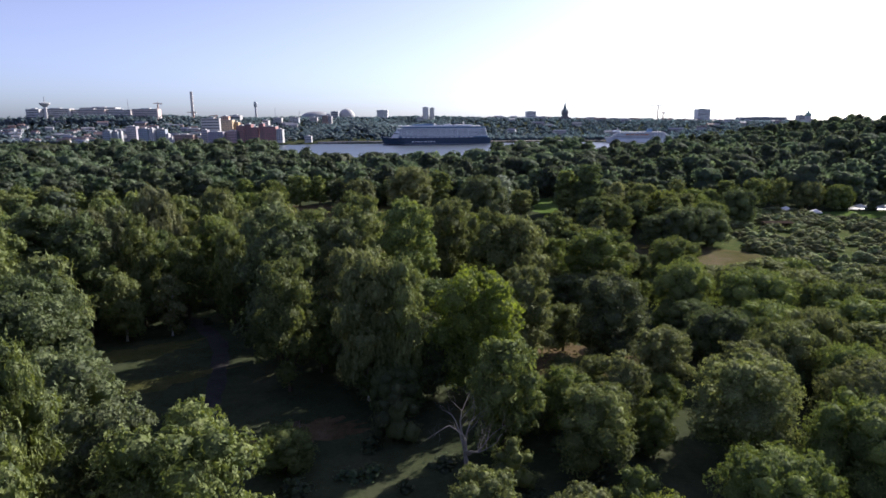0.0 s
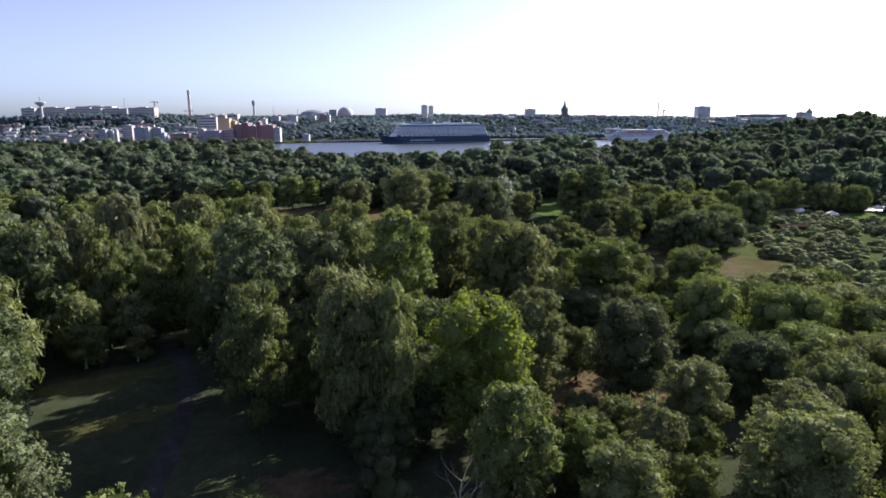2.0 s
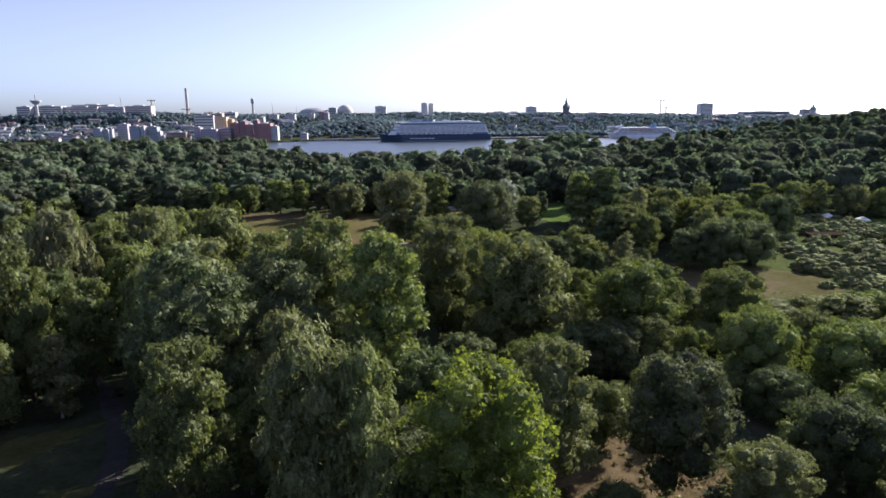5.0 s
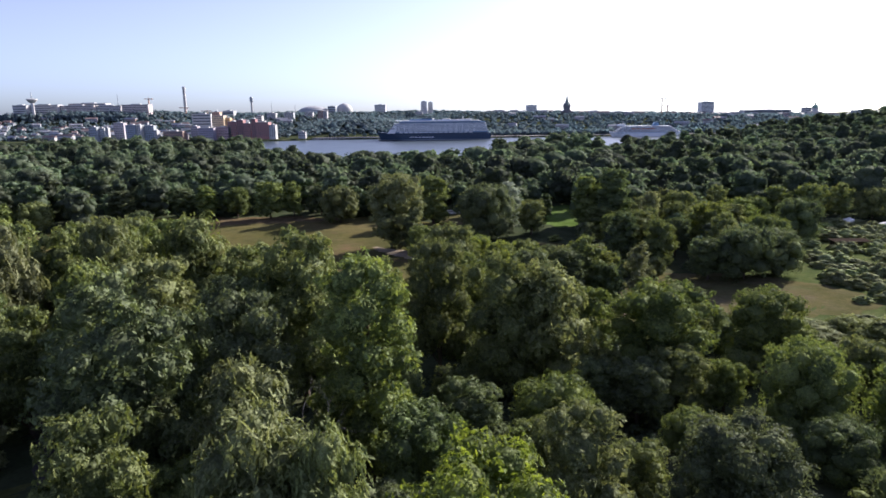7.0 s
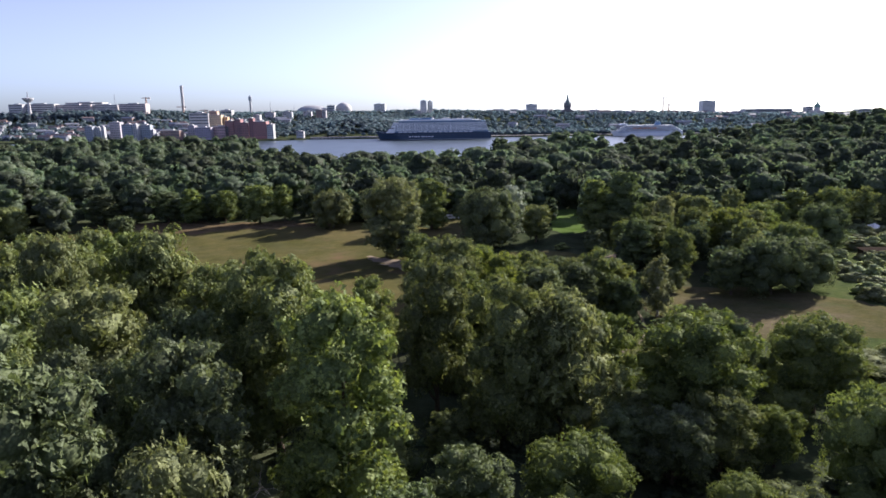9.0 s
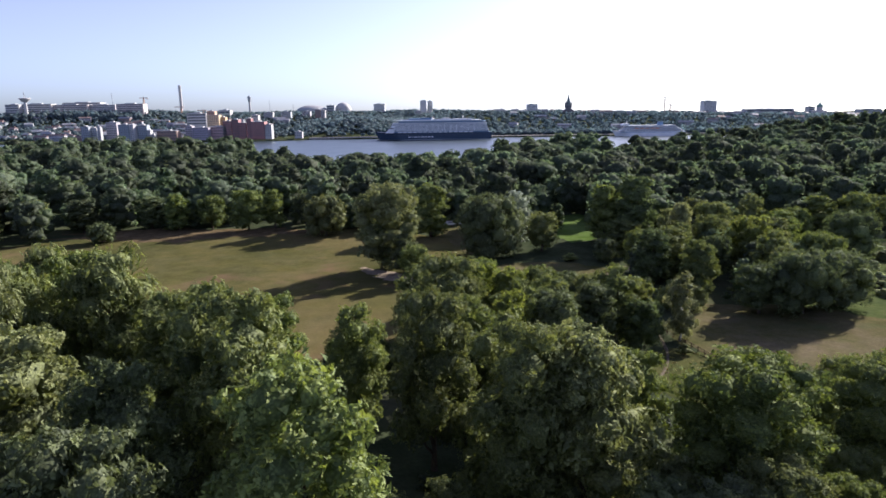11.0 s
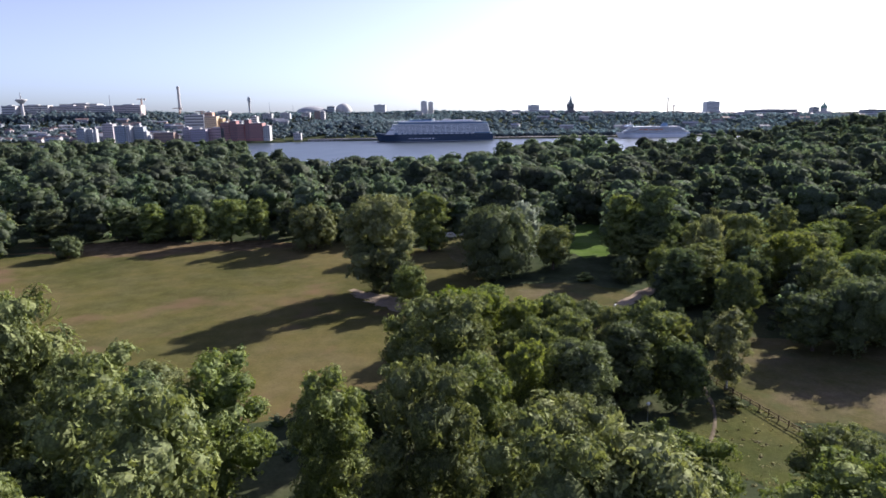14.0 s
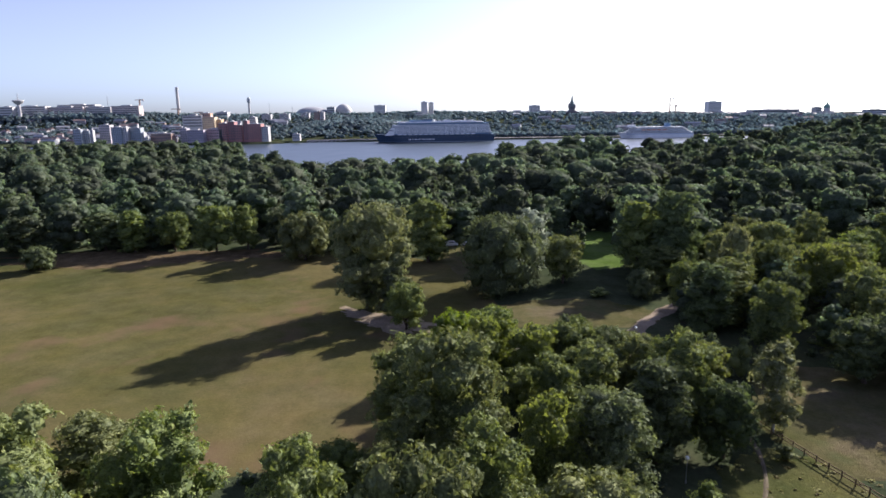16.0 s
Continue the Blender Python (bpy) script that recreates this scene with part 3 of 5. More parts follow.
# Trees passed first, from the start of the flight.
tree("round", "lime", 3, 99, 38.6, 8.0)
tree("round", "dark", 28, 112, 34.2, 6.8)
tree("round", "birch", 34.5, 101, 28.0, 4.9)
tree("birch", "birch", -14.5, 99.5, 42.2, 6.0)
tree("birch", "birch", -8.8, 98.5, 41.0, 4.2)
tree("birch", "birch", -20.5, 116, 39.0, 5.6)
tree("tall", "maple", -10, 133, 45.4, 6.6)
tree("oak", "dark", -34.5, 119, 46.8, 8.8)
tree("tall", "dark", -24, 129, 42.5, 5.4)
tree("round", "maple", -29, 104, 39.6, 5.4)
# Low dark trees added here to keep the sun off nearby ground.
tree("round", "dark", -6, 111, 27.5, 5.0)
tree("round", "dark", -3, 122, 31.0, 5.5)
tree("round", "dark", 3, 131, 30.0, 5.0)
tree("oak", "dark", -13, 101, 24.0, 4.5)
# Four more added on the sun's line to shade the ground.
tree("round", "dark", -4, 101, 29.0, 5.0)
tree("round", "dark", -18, 109, 31.0, 5.5)
tree("round", "maple", -25, 112, 30.0, 5.0)
tree("round", "dark", -10, 94, 24.5, 4.6)
tree("round", "oak", 22, 123, 25.5, 4.2)
tree("round", "oak", -24, 160, 44.2, 8.0)
tree("round", "birch", 12.5, 111, 36.4, 5.4)
tree("birch", "oak", 18, 163, 37.2, 8.2)
tree("oak", "oak", 9, 161, 39.6, 7.2)
tree("oak", "maple", 38.5, 163, 33.6, 9.6)
tree("oak", "maple", -1, 174, 39.4, 6.6)
tree("oak", "oak", 61.5, 172, 29.6, 7.5)
tree("oak", "oak", 54, 145, 29.2, 7.2)
tree("oak", "maple", 68, 138, 28.6, 8.8)
tree("round", "dark", 51, 131, 23.5, 5.5)
tree("oak", "dark", 49, 113, 27.5, 6.4)
tree("round", "dark", 55, 187, 22.0, 5.0)
tree("oak", "oak", 38, 79, 31.6, 7.2)
tree("round", "maple", 44, 91, 28.8, 5.8)
tree("round", "oak", 17.5, 76, 28.8, 5.2)
tree("round", "maple", 23, 85, 29.6, 4.6)
tree("birch", "oak", 6.3, 82, 33.4, 5.2)
tree("birch", "birch", -70, 130, 30.8, 4.6)
tree("slim", "birch", -62, 134, 29.5, 3.2)
tree("birch", "birch", -75, 160, 46.2, 6.6)
tree("birch", "birch", -66, 178, 43.4, 7.0)
tree("birch", "birch", -86, 150, 42.0, 6.0)
tree("tall", "dark", -96, 146, 43.0, 7.5)
tree("oak", "oak", -47, 155, 41.0, 8.5)
tree("oak", "dark", -27, 168, 40.6, 7.5)
tree("oak", "oak", -41, 187, 36.2, 7.6)
tree("oak", "maple", -28.5, 192, 33.4, 7.2)
tree("round", "oak", -13.5, 187, 33.2, 5.4)
tree("oak", "oak", 15.6, 140, 26.2, 6.4)
tree("round", "maple", 5, 191, 32.8, 6.2)
tree("round", "lime", 13, 200, 31.4, 5.2)
tree("tall", "dark", 20.5, 202, 31.0, 5.4)
tree("oak", "maple", 1.5, 208, 36.4, 8.2)
tree("oak", "oak", 48, 183, 26.0, 6.5)
tree("round", "dark", 30, 149, 25.0, 5.2)
tree("round", "oak", 38, 153, 25.5, 5.2)
tree("round", "dark", 24, 152, 24.0, 4.4)
tree("oak", "oak", 15, 185, 29.8, 8.0)
tree("round", "maple", 29, 178, 28.5, 5.0)
# Tall loose trees on the near side of the meadow.
tree("birch", "oak", -54, 192, 41.8, 8.6)
tree("oak", "oak", -64, 200, 39.6, 8.0)
tree("birch", "oak", -75, 210, 38.6, 8.4)
tree("birch", "birch", -68, 187, 41.0, 7.4)
tree("oak", "oak", -87, 205, 38.0, 8.0)
tree("birch", "oak", -98, 198, 40.0, 8.0)
tree("oak", "maple", -82, 190, 39.0, 7.6)
tree("birch", "oak", -112, 206, 38.0, 8.4)
tree("oak", "maple", -26, 53, 36.5, 8.0)
# Dark leaf colour on these four stands in for their shaded sides.
tree("oak", "dark", -48, 70, 36.0, 8.5)
tree("oak", "dark", -62, 88, 38.0, 8.5)
tree("round", "dark", -36, 58, 35.0, 6.0)
tree("oak", "dark", -72, 104, 37.5, 8.0)
tree("oak", "oak", -92, 118, 40.0, 9.0)
tree("round", "oak", 2, 60, 26.5, 4.2)
tree("round", "maple", 12, 58, 25.5, 4.0)
tree("oak", "lime", 20, 55, 26.0, 5.0)
tree("oak", "oak", 33, 60, 28.5, 6.5)
tree("oak", "oak", 49, 70, 29.5, 7.2)
tree("oak", "maple", 58, 84, 28.5, 7.0)
tree("oak", "oak", 57, 104, 27.5, 7.0)
tree("round", "maple", 66, 112, 27.5, 6.0)
tree("oak", "oak", 80, 120, 27.0, 8.0)
tree("oak", "oak", 75, 96, 28.0, 8.0)
tree("oak", "maple", 83, 148, 26.0, 7.5)
tree("shrub", "maple", 18, 107, 18.6, 3.0)
tree("shrub", "dark", 24, 99, 19.5, 3.6)
tree("shrub", "maple", 13, 104, 19.0, 3.2)
# Trees between the clearing and the meadow.
tree("oak", "oak", 38.5, 227, 29.0, 6.2)
tree("round", "dark", 43, 221, 22.8, 5.0)
tree("slim", "birch", 54, 228, 26.6, 3.8)
tree("round", "maple", 11, 258, 23.6, 5.4)
tree("round", "maple", 21, 250, 22.0, 5.0)
tree("round", "dark", 28, 238, 23.0, 4.6)
tree("tall", "dark", 32.5, 220, 27.2, 4.6)
tree("round", "maple", 3, 232, 26.5, 6.0)
tree("oak", "oak", -4, 222, 31.0, 6.5)
tree("round", "lime", 47, 240, 22.0, 5.0)
tree("round", "lime", 17, 242, 25.0, 5.2)
tree("oak", "maple", 24.5, 246, 24.5, 5.6)
tree("round", "dark", 32.5, 250, 21.8, 4.4)
tree("oak", "lime", 9, 246, 25.5, 5.6)
tree("round", "lime", 3, 253, 24.5, 5.0)
tree("round", "oak", 35.5, 239, 24.0, 4.6)
tree("round", "maple", 17, 222, 27.5, 5.2)
tree("oak", "oak", 24, 229, 26.5, 5.4)
tree("shrub", "maple", 34, 205, 17.0, 3.5)
tree("shrub", "birch", 64, 206, 14.5, 3.2)
tree("shrub", "maple", 52, 220, 12.6, 2.2)
# Trees standing in and round the meadow.
tree("oak", "birch", -17, 296, 40.2, 11.6)
tree("round", "dark", -20, 297, 27.0, 6.0)
tree("round", "maple", -8.5, 280, 23.0, 4.8)
tree("round", "dark", -12, 288, 25.0, 4.4)
tree("tall", "oak", -5, 352, 33.0, 7.0)
tree("oak", "dark", 17.2, 311, 34.0, 11.6)
tree("round", "pale", 28.5, 333, 32.0, 6.4)
tree("round", "oak", 36.5, 320, 26.2, 6.4)
tree("tall", "dark", 72, 326, 38.0, 8.0)
tree("tall", "oak", 62, 332, 34.5, 6.4)
tree("tall", "dark", 62.5, 276, 27.4, 5.4)
tree("round", "dark", 56, 305, 19.0, 4.6)
tree("birch", "birch", 79, 300, 32.0, 4.6)
tree("round", "oak", 73.5, 268, 25.2, 4.8)
tree("oak", "lime", 98, 290, 28.8, 8.0)
tree("oak", "dark", 91.5, 246, 27.6, 9.0)
tree("oak", "dark", 104, 252, 26.0, 8.6)
tree("round", "dark", 81, 247, 24.0, 6.4)
tree("oak", "maple", 117, 285, 24.4, 8.4)
tree("oak", "dark", 139, 304, 27.8, 9.0)
tree("round", "birch", 66, 252, 17.0, 3.6)
tree("round", "dark", -139, 347, 19.5, 5.8)
tree("round", "oak", -86, 371, 29.6, 8.6)
tree("round", "maple", -75, 374, 29.0, 5.6)
tree("round", "oak", -49, 356, 28.6, 9.0)
tree("tall", "oak", -118, 373, 27.5, 6.0)
tree("round", "oak", -104, 376, 26.5, 6.5)
tree("tall", "dark", -132, 378, 26.0, 6.0)
tree("round", "dark", -62, 378, 27.0, 6.0)
tree("round", "oak", -33, 372, 27.0, 6.5)
tree("tall", "dark", -160, 372, 26.0, 6.5)
tree("round", "oak", -178, 366, 26.5, 7.0)
tree("shrub", "maple", 44, 305, 13.5, 3.6)
tree("round", "oak", 30, 268, 18.0, 3.6)
tree("round", "dark", 28, 592, 33.5, 9.5)
tree("round", "dark", 178, 552, 37.0, 7.5)
tree("round", "dark", 147, 512, 29.0, 6.5)
tree("round", "dark", 124, 482, 25.0, 6.0)
tree("round", "pale", 131, 462, 24.0, 7.0)

OPEN = [(-86, 290, 108, 86), (84, 231, 33, 24), (50, 208, 10, 13), (165, 248, 62, 90), (61, 372, 13, 32), (5, 345, 10, 40), (32, 288, 23, 15),
        (21, 117, 15, 10), (-66, 124, 10, 8), (-30, 96, 19, 14), (300, 346, 95, 16), (205, 322, 52, 14), (-46, 118, 7, 20), (46, 205, 17, 20), (-57, 118, 20, 25), (128, 214, 36, 62), (-50, 92, 16, 15), (-33, 74, 8, 11), (90, 202, 24, 14)]


def is_open(x, y):
    return any(((x - a) / c) ** 2 + ((y - b) / d) ** 2 < 1 for a, b, c, d in OPEN)


def near_track(x, y, r):
    return (min(math.hypot(x - b, y - a) for b, a in ((-36, 50), (-37, 65), (-38, 80), (45, 274), (54, 288), (68, 301), (40, 245))) < r + 2)


# The rest of the near wood, at random between the trees above.
fill_rng = random.Random(5)
KINDS = [("oak", "oak"), ("oak", "maple"), ("round", "oak"), ("round", "maple"), ("tall", "oak"), ("round", "dark"), ("birch", "oak"), ("birch", "birch")]
# Mostly dark-leaved kinds, their colour standing in for shaded crowns on the left.
SHADY = [("oak", "dark"), ("round", "dark"), ("tall", "dark"), ("birch", "oak"), ("oak", "oak"), ("oak", "dark")]
filled = 0
for attempt in range(6000):
    if filled >= 165:
        break
    y = fill_rng.uniform(34, 345)
    x = fill_rng.uniform(-1, 1) * (22 + 0.74 * y)
    r = fill_rng.uniform(4.6, 7.8)
    if is_open(x, y) or near_track(x, y, r) or any((x - a) ** 2 + (y - b) ** 2 < (0.80 * (r + c)) ** 2 for a, b, c in TREES):
        continue
    if -30 < x < 62 and y < 345:
        continue
    g = height(x, y)
    if x < -30:
        top = g + fill_rng.uniform(22, 28) if y < 165 else g + fill_rng.uniform(14.5, 19)
    elif x > 62:
        top = g + (fill_rng.uniform(10, 14.5) - 3.5 * float(smooth(120, 175, y)) if y < 200 else fill_rng.uniform(13, 19))
    shape, leafy = fill_rng.choice(KINDS[:6] if x > 0 else KINDS if y > 170 else SHADY)
    tree(shape, leafy, x, y, top, r)
    filled += 1

# Small trees and bushes under and between the tall ones.
small = 0
for attempt in range(3000):
    if small >= 70:
        break
    y = fill_rng.uniform(42, 262)
    x = fill_rng.uniform(-32, 62)
    r = fill_rng.uniform(2.8, 4.8)
    if is_open(x, y) or near_track(x, y, r) or abs(x) > 14 + 0.74 * y or any((x - a) ** 2 + (y - b) ** 2 < (0.62 * (r + c)) ** 2 for a, b, c in TREES):
        continue
    if math.hypot(x - 0.5, y - 71.5) < 6 or math.hypot(x + 16, y - 124) < 4:
        continue
    tree(*fill_rng.choice([("round", "maple"), ("round", "oak"), ("shrub", "maple"), ("oak", "oak"), ("shrub", "dark")]), x, y, height(x, y) + fill_rng.uniform(5, 11.5), r)
    small += 1

# ---- woods ----
WOOD_KITS = []
for v in range(8):
    rng = np.random.default_rng(400 + v)
    shape = ("round", "oak", "round", "tall", "oak", "birch", "round", "oak")[v]
    boughs, clumps = crown_lobes(rng, shape)
    WOOD_KITS.append((shape, (foliage(rng, clumps, 480, 1.15, 0.5, 0, True, True, 48, 1.0)[0], cores(rng, boughs[::2] + boughs[-3:], 1, 1.05)),
                      (foliage(rng, [(x, y, z, r * 1.2) for x, y, z, r in boughs], 240, 1.5, 0.4, 0, True, True, 40, 1.0)[0], cores(rng, boughs[::2] + boughs[-3:], 1, 1.2))))


def wood(name, label, spots, material):
    """A stretch of woodland: many crowns with uneven outlines, joined."""
    blocks, tones = [], []
    rng = np.random.default_rng(len(spots))
    for x, y, z, h, r in spots:
        tones += [rng.random()] * 2
        shape, *levels = WOOD_KITS[rng.integers(len(WOOD_KITS))]
        leaves, (cv, cf) = levels[0 if y < 430 else 1]
        a = rng.uniform(0, 6.283)
        w = h / NOMINAL * rng.uniform(1.0, 1.32)
        rot = np.array([[math.cos(a), -math.sin(a), 0], [math.sin(a), math.cos(a), 0], [0, 0, 1]]).T
        k = np.array([w, w, h / NOMINAL])
        blocks.append(loose((leaves * k) @ rot + np.array([x, y, z]), 3))
        blocks.append(((cv * k) @ rot + np.array([x, y, z]), cf))
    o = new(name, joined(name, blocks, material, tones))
    return tagged(o, label, "woodland", kind="stuff")


wood_rng = random.Random(21)
taken = {}


def free(x, y, r):
    i, j = int(x // 12), int(y // 12)
    for a in (-1, 0, 1):
        for b in (-1, 0, 1):
            for (u, v, s) in taken.get((i + a, j + b), ()):
                if (u - x) ** 2 + (v - y) ** 2 < (0.56 * (r + s)) ** 2:
                    return False
    return True


for a, b, c in TREES:
    taken.setdefault((int(a // 12), int(b // 12)), []).append((a, b, c))
spots = []
for attempt in range(26000):
    y = 40 + 800 * wood_rng.random() ** 0.8
    x = wood_rng.uniform(-1, 1) * (25 + 0.71 * y)
    h = 13 + 13 * wood_rng.random() ** 1.4
    r = h * wood_rng.uniform(0.33, 0.46)
    z = height(x, y)
    if z < SEA + 1.0 or is_open(x, y) or not free(x, y, r) or (-30 < x < 62 and y < 345) or (y < 215 and abs(x) < 100):
        continue
    if len(spots) > 1800:
        break
    if y < 215 and x < 0:
        h += 7
    if x > 62 and y < 340:
        h = wood_rng.uniform(10, 14)
    if x > 150 and 560 < y:
        h *= 0.74
    spots.append((x, y, z - 0.5, h, r))
    taken.setdefault((int(x // 12), int(y // 12)), []).append((x, y, r))
wood("woodland", "dense mixed summer woodland running down to the bay", spots, LEAF_WOOD)

# Undergrowth on the floor of the near wood.
def bushes(name, label, category, spots, kits, material):
    blocks, tones = [], []
    rng = np.random.default_rng(33)
    for x, y, r, h in spots:
        tones += [rng.random()] * 2
        leaves, (cv, cf) = kits[rng.integers(len(kits))]
        k = np.array([r / 11, r / 11, h / NOMINAL])
        p = np.array([x, y, height(x, y) - 0.3])
        a = rng.uniform(0, 6.283)
        rot = np.array([[math.cos(a), -math.sin(a), 0], [math.sin(a), math.cos(a), 0], [0, 0, 1]]).T
        blocks += [loose((leaves * k) @ rot + p, 3), ((cv * k) @ rot + p, cf)]
    return tagged(new(name, joined(name, blocks, material, tones)), label, category, kind="stuff")


LOW_KITS = []
for v in range(4):
    rng = np.random.default_rng(700 + v)
    lobes = crown_lobes(rng, "shrub")[0]
    LOW_KITS.append((foliage(rng, lobes, 100, 2.6, 0.5, 0, True, True, 22, 3.0)[0], cores(rng, lobes[::2], 1, 0.9)))
low = []
for attempt in range(650):
    y = wood_rng.uniform(40, 262)
    x = wood_rng.uniform(-1, 1) * min(90, 15 + 0.72 * y)
    if not is_open(x, y) and not near_track(x, y, 1):
        low.append((x, y, wood_rng.uniform(1.0, 2.6), wood_rng.uniform(0.8, 2.6)))
bushes("undergrowth", "low dark undergrowth on the woodland floor", "undergrowth", low, LOW_KITS, LEAF_WOOD)

# Tufts of tall grass on the bank and in the dry clearing.
tufts = [(21 + 16 * math.cos(2.4 * i) * (i / 150) ** 0.5, 117 + 11 * math.sin(2.4 * i) * (i / 150) ** 0.5, 0.5 + 0.5 * (i * 0.37 % 1), 0.3 + 0.5 * (i * 0.61 % 1)) for i in range(150)]
for attempt in range(1500):
    x, y = wood_rng.uniform(36, 118), wood_rng.uniform(190, 256)
    bank = ((x - 50) / 12) ** 2 + ((y - 208) / 16) ** 2 < 1
    if bank and len(tufts) < 500:
        tufts.append((x, y, wood_rng.uniform(0.4, 1.1), wood_rng.uniform(0.25, 0.6)))
bushes("grass_tufts", "rough tufts of tall yellow-green grass", "grass", tufts, LOW_KITS, LEAF_TUFT)

# Willow scrub on the rough ground.
SCRUB_KITS = []
for v in range(4):
    rng = np.random.default_rng(900 + v)
    lobes = crown_lobes(rng, "shrub")[0]
    SCRUB_KITS.append((foliage(rng, lobes, 170, 1.7, 0.4, 0, True, True, 40, 1.6)[0], cores(rng, lobes, 1, 1.16)))
rng = np.random.default_rng(33)
low = []
for i in range(900):
    x, y = 150 + rng.uniform(-70, 70), 238 + rng.uniform(-104, 104)
    if ((x - 150) / 70) ** 2 + ((y - 238) / 104) ** 2 < 1 and not (x < 112 and 205 < y < 262):
        low.append((x, y, rng.uniform(2.4, 5.2), rng.uniform(1.8, 4.4)))
bushes("willow_scrub", "low grey-green willow scrub on rough ground", "scrub", low, SCRUB_KITS, LEAF_SCRUB)

# Woods on the slopes of the town.
rng = np.random.default_rng(77)
FAR_KITS = []
for v in range(4):
    lobes = crown_lobes(rng, "round")[0][::2]
    FAR_KITS.append((foliage(rng, lobes, 9, 5.0, 0.5, 0, True, True, 5, 2.0)[0], cores(rng, [(0, 0, 10, 8)], 1, 1.0)))
blocks, tones = [], []
for i in range(13500):
    y = 1730 + 3000 * rng.random() ** 1.6
    x = rng.uniform(-1, 1) * (0.72 * y + 60)
    if i < 2600:
        x, y = rng.uniform(-420, 20), rng.uniform(1790, 2300)
        if x > -130 and y < 1900:
            continue
    elif i < 5200:
        x, y = rng.uniform(-1450, -430), rng.uniform(1730, 2400)
    elif i < 5600:
        x, y = rng.uniform(-1480, -930), rng.uniform(2120, 2175)
    elif i < 8600:
        x, y = rng.uniform(20, 1500), rng.uniform(1770, 2600)
    elif i < 9900:
        x, y = rng.uniform(-20, 1250), 1718 + 90 * rng.random() ** 1.5
    z = height(x, y)
    if z < -6:
        continue
    leaves, (cv, cf) = FAR_KITS[rng.integers(4)]
    s = rng.uniform(0.45, 0.85)
    k = np.array([s * 1.25, s * 1.25, s * 0.9])
    if y > 2700:
        k *= np.array([2.2, 2.2, 1.0])
    if 5200 <= i < 5600:
        k *= np.array([1.2, 1.2, 1.8])
    p = np.array([x, y, z - 1])
    # Narrow tone spread keeps the haze-tinted woods low in contrast.
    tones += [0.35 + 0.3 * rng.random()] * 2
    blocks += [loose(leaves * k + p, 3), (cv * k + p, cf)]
tagged(new("town_woods", joined("town_woods", blocks, LEAF_FAR_HAZED, tones)), "dark woods on the slopes across the bay, tinted for haze", "woodland", kind="stuff")


# ---- building helpers ----
def part(name, bm, material, parent, label=""):
    """One mesh object under a thing or under a part."""
    me = bpy.data.meshes.new(name)
    bm.to_mesh(me)
    bm.free()
    me.materials.append(material)
    o = new(name, me)
    o.parent = parent
    return tagged(o, label)


def part_of(name, me, parent, at=(0, 0, 0), turn=0.0, label=""):
    o = new(name, me)
    o.parent = parent
    o.location = at
    o.rotation_euler[2] = turn
    return tagged(o, label)


def box(x0, x1, y0, y1, z0, z1, bevel=0.0, bm=None):
    bm = bm or bmesh.new()
    made = bmesh.ops.create_cube(bm, size=1, matrix=Matrix.Translation(((x0 + x1) / 2, (y0 + y1) / 2, (z0 + z1) / 2)) @ Matrix.Diagonal((x1 - x0, y1 - y0, z1 - z0, 1)))
    if bevel:
        edges = list({e for v in made["verts"] for e in v.link_edges})
        bmesh.ops.bevel(bm, geom=edges, offset=bevel, segments=1, affect='EDGES')
    return bm


def cone(r0, r1, z0, z1, sides=16, x=0.0, y=0.0, bm=None):
    bm = bm or bmesh.new()
    bmesh.ops.create_cone(bm, cap_ends=True, segments=sides, radius1=r0, radius2=r1, depth=z1 - z0, matrix=Matrix.Translation((x, y, (z0 + z1) / 2)))
    return bm


def turned(profile, sides=24):
    """A solid of revolution from (radius, height) steps."""
    bm = bmesh.new()
    rings = []
    for r, z in profile:
        rings.append([bm.verts.new((max(r, 0.01) * math.cos(2 * math.pi * i / sides), max(r, 0.01) * math.sin(2 * math.pi * i / sides), z)) for i in range(sides)])
    for a, b in zip(rings, rings[1:]):
        for i in range(sides):
            bm.faces.new((a[i], a[(i + 1) % sides], b[(i + 1) % sides], b[i]))
    bm.faces.new(list(reversed(rings[0])))
    bm.faces.new(rings[-1])
    return bm


def prism(outline, y0, y1):
    """An outline in x and z, pushed from y0 to y1."""
    bm = bmesh.new()
    a = [bm.verts.new((x, y0, z)) for x, z in outline]
    b = [bm.verts.new((x, y1, z)) for x, z in outline]
    n = len(a)
    bm.faces.new(a)
    bm.faces.new(list(reversed(b)))
    for i in range(n):
        bm.faces.new((a[i], b[i], b[(i + 1) % n], a[(i + 1) % n]))
    bmesh.ops.recalc_face_normals(bm, faces=bm.faces)
    return bm


def mesh_from(name, bm, material):
    me = bpy.data.meshes.new(name)
    bm.to_mesh(me)
    bm.free()
    me.materials.append(material)
    return me


def base(name, x, y, z, label, category, group="", turn=0.0):
    e = new(name)
    e.location = (x, y, z)
    e.rotation_euler[2] = radians(turn)
    return tagged(e, label, category, group)


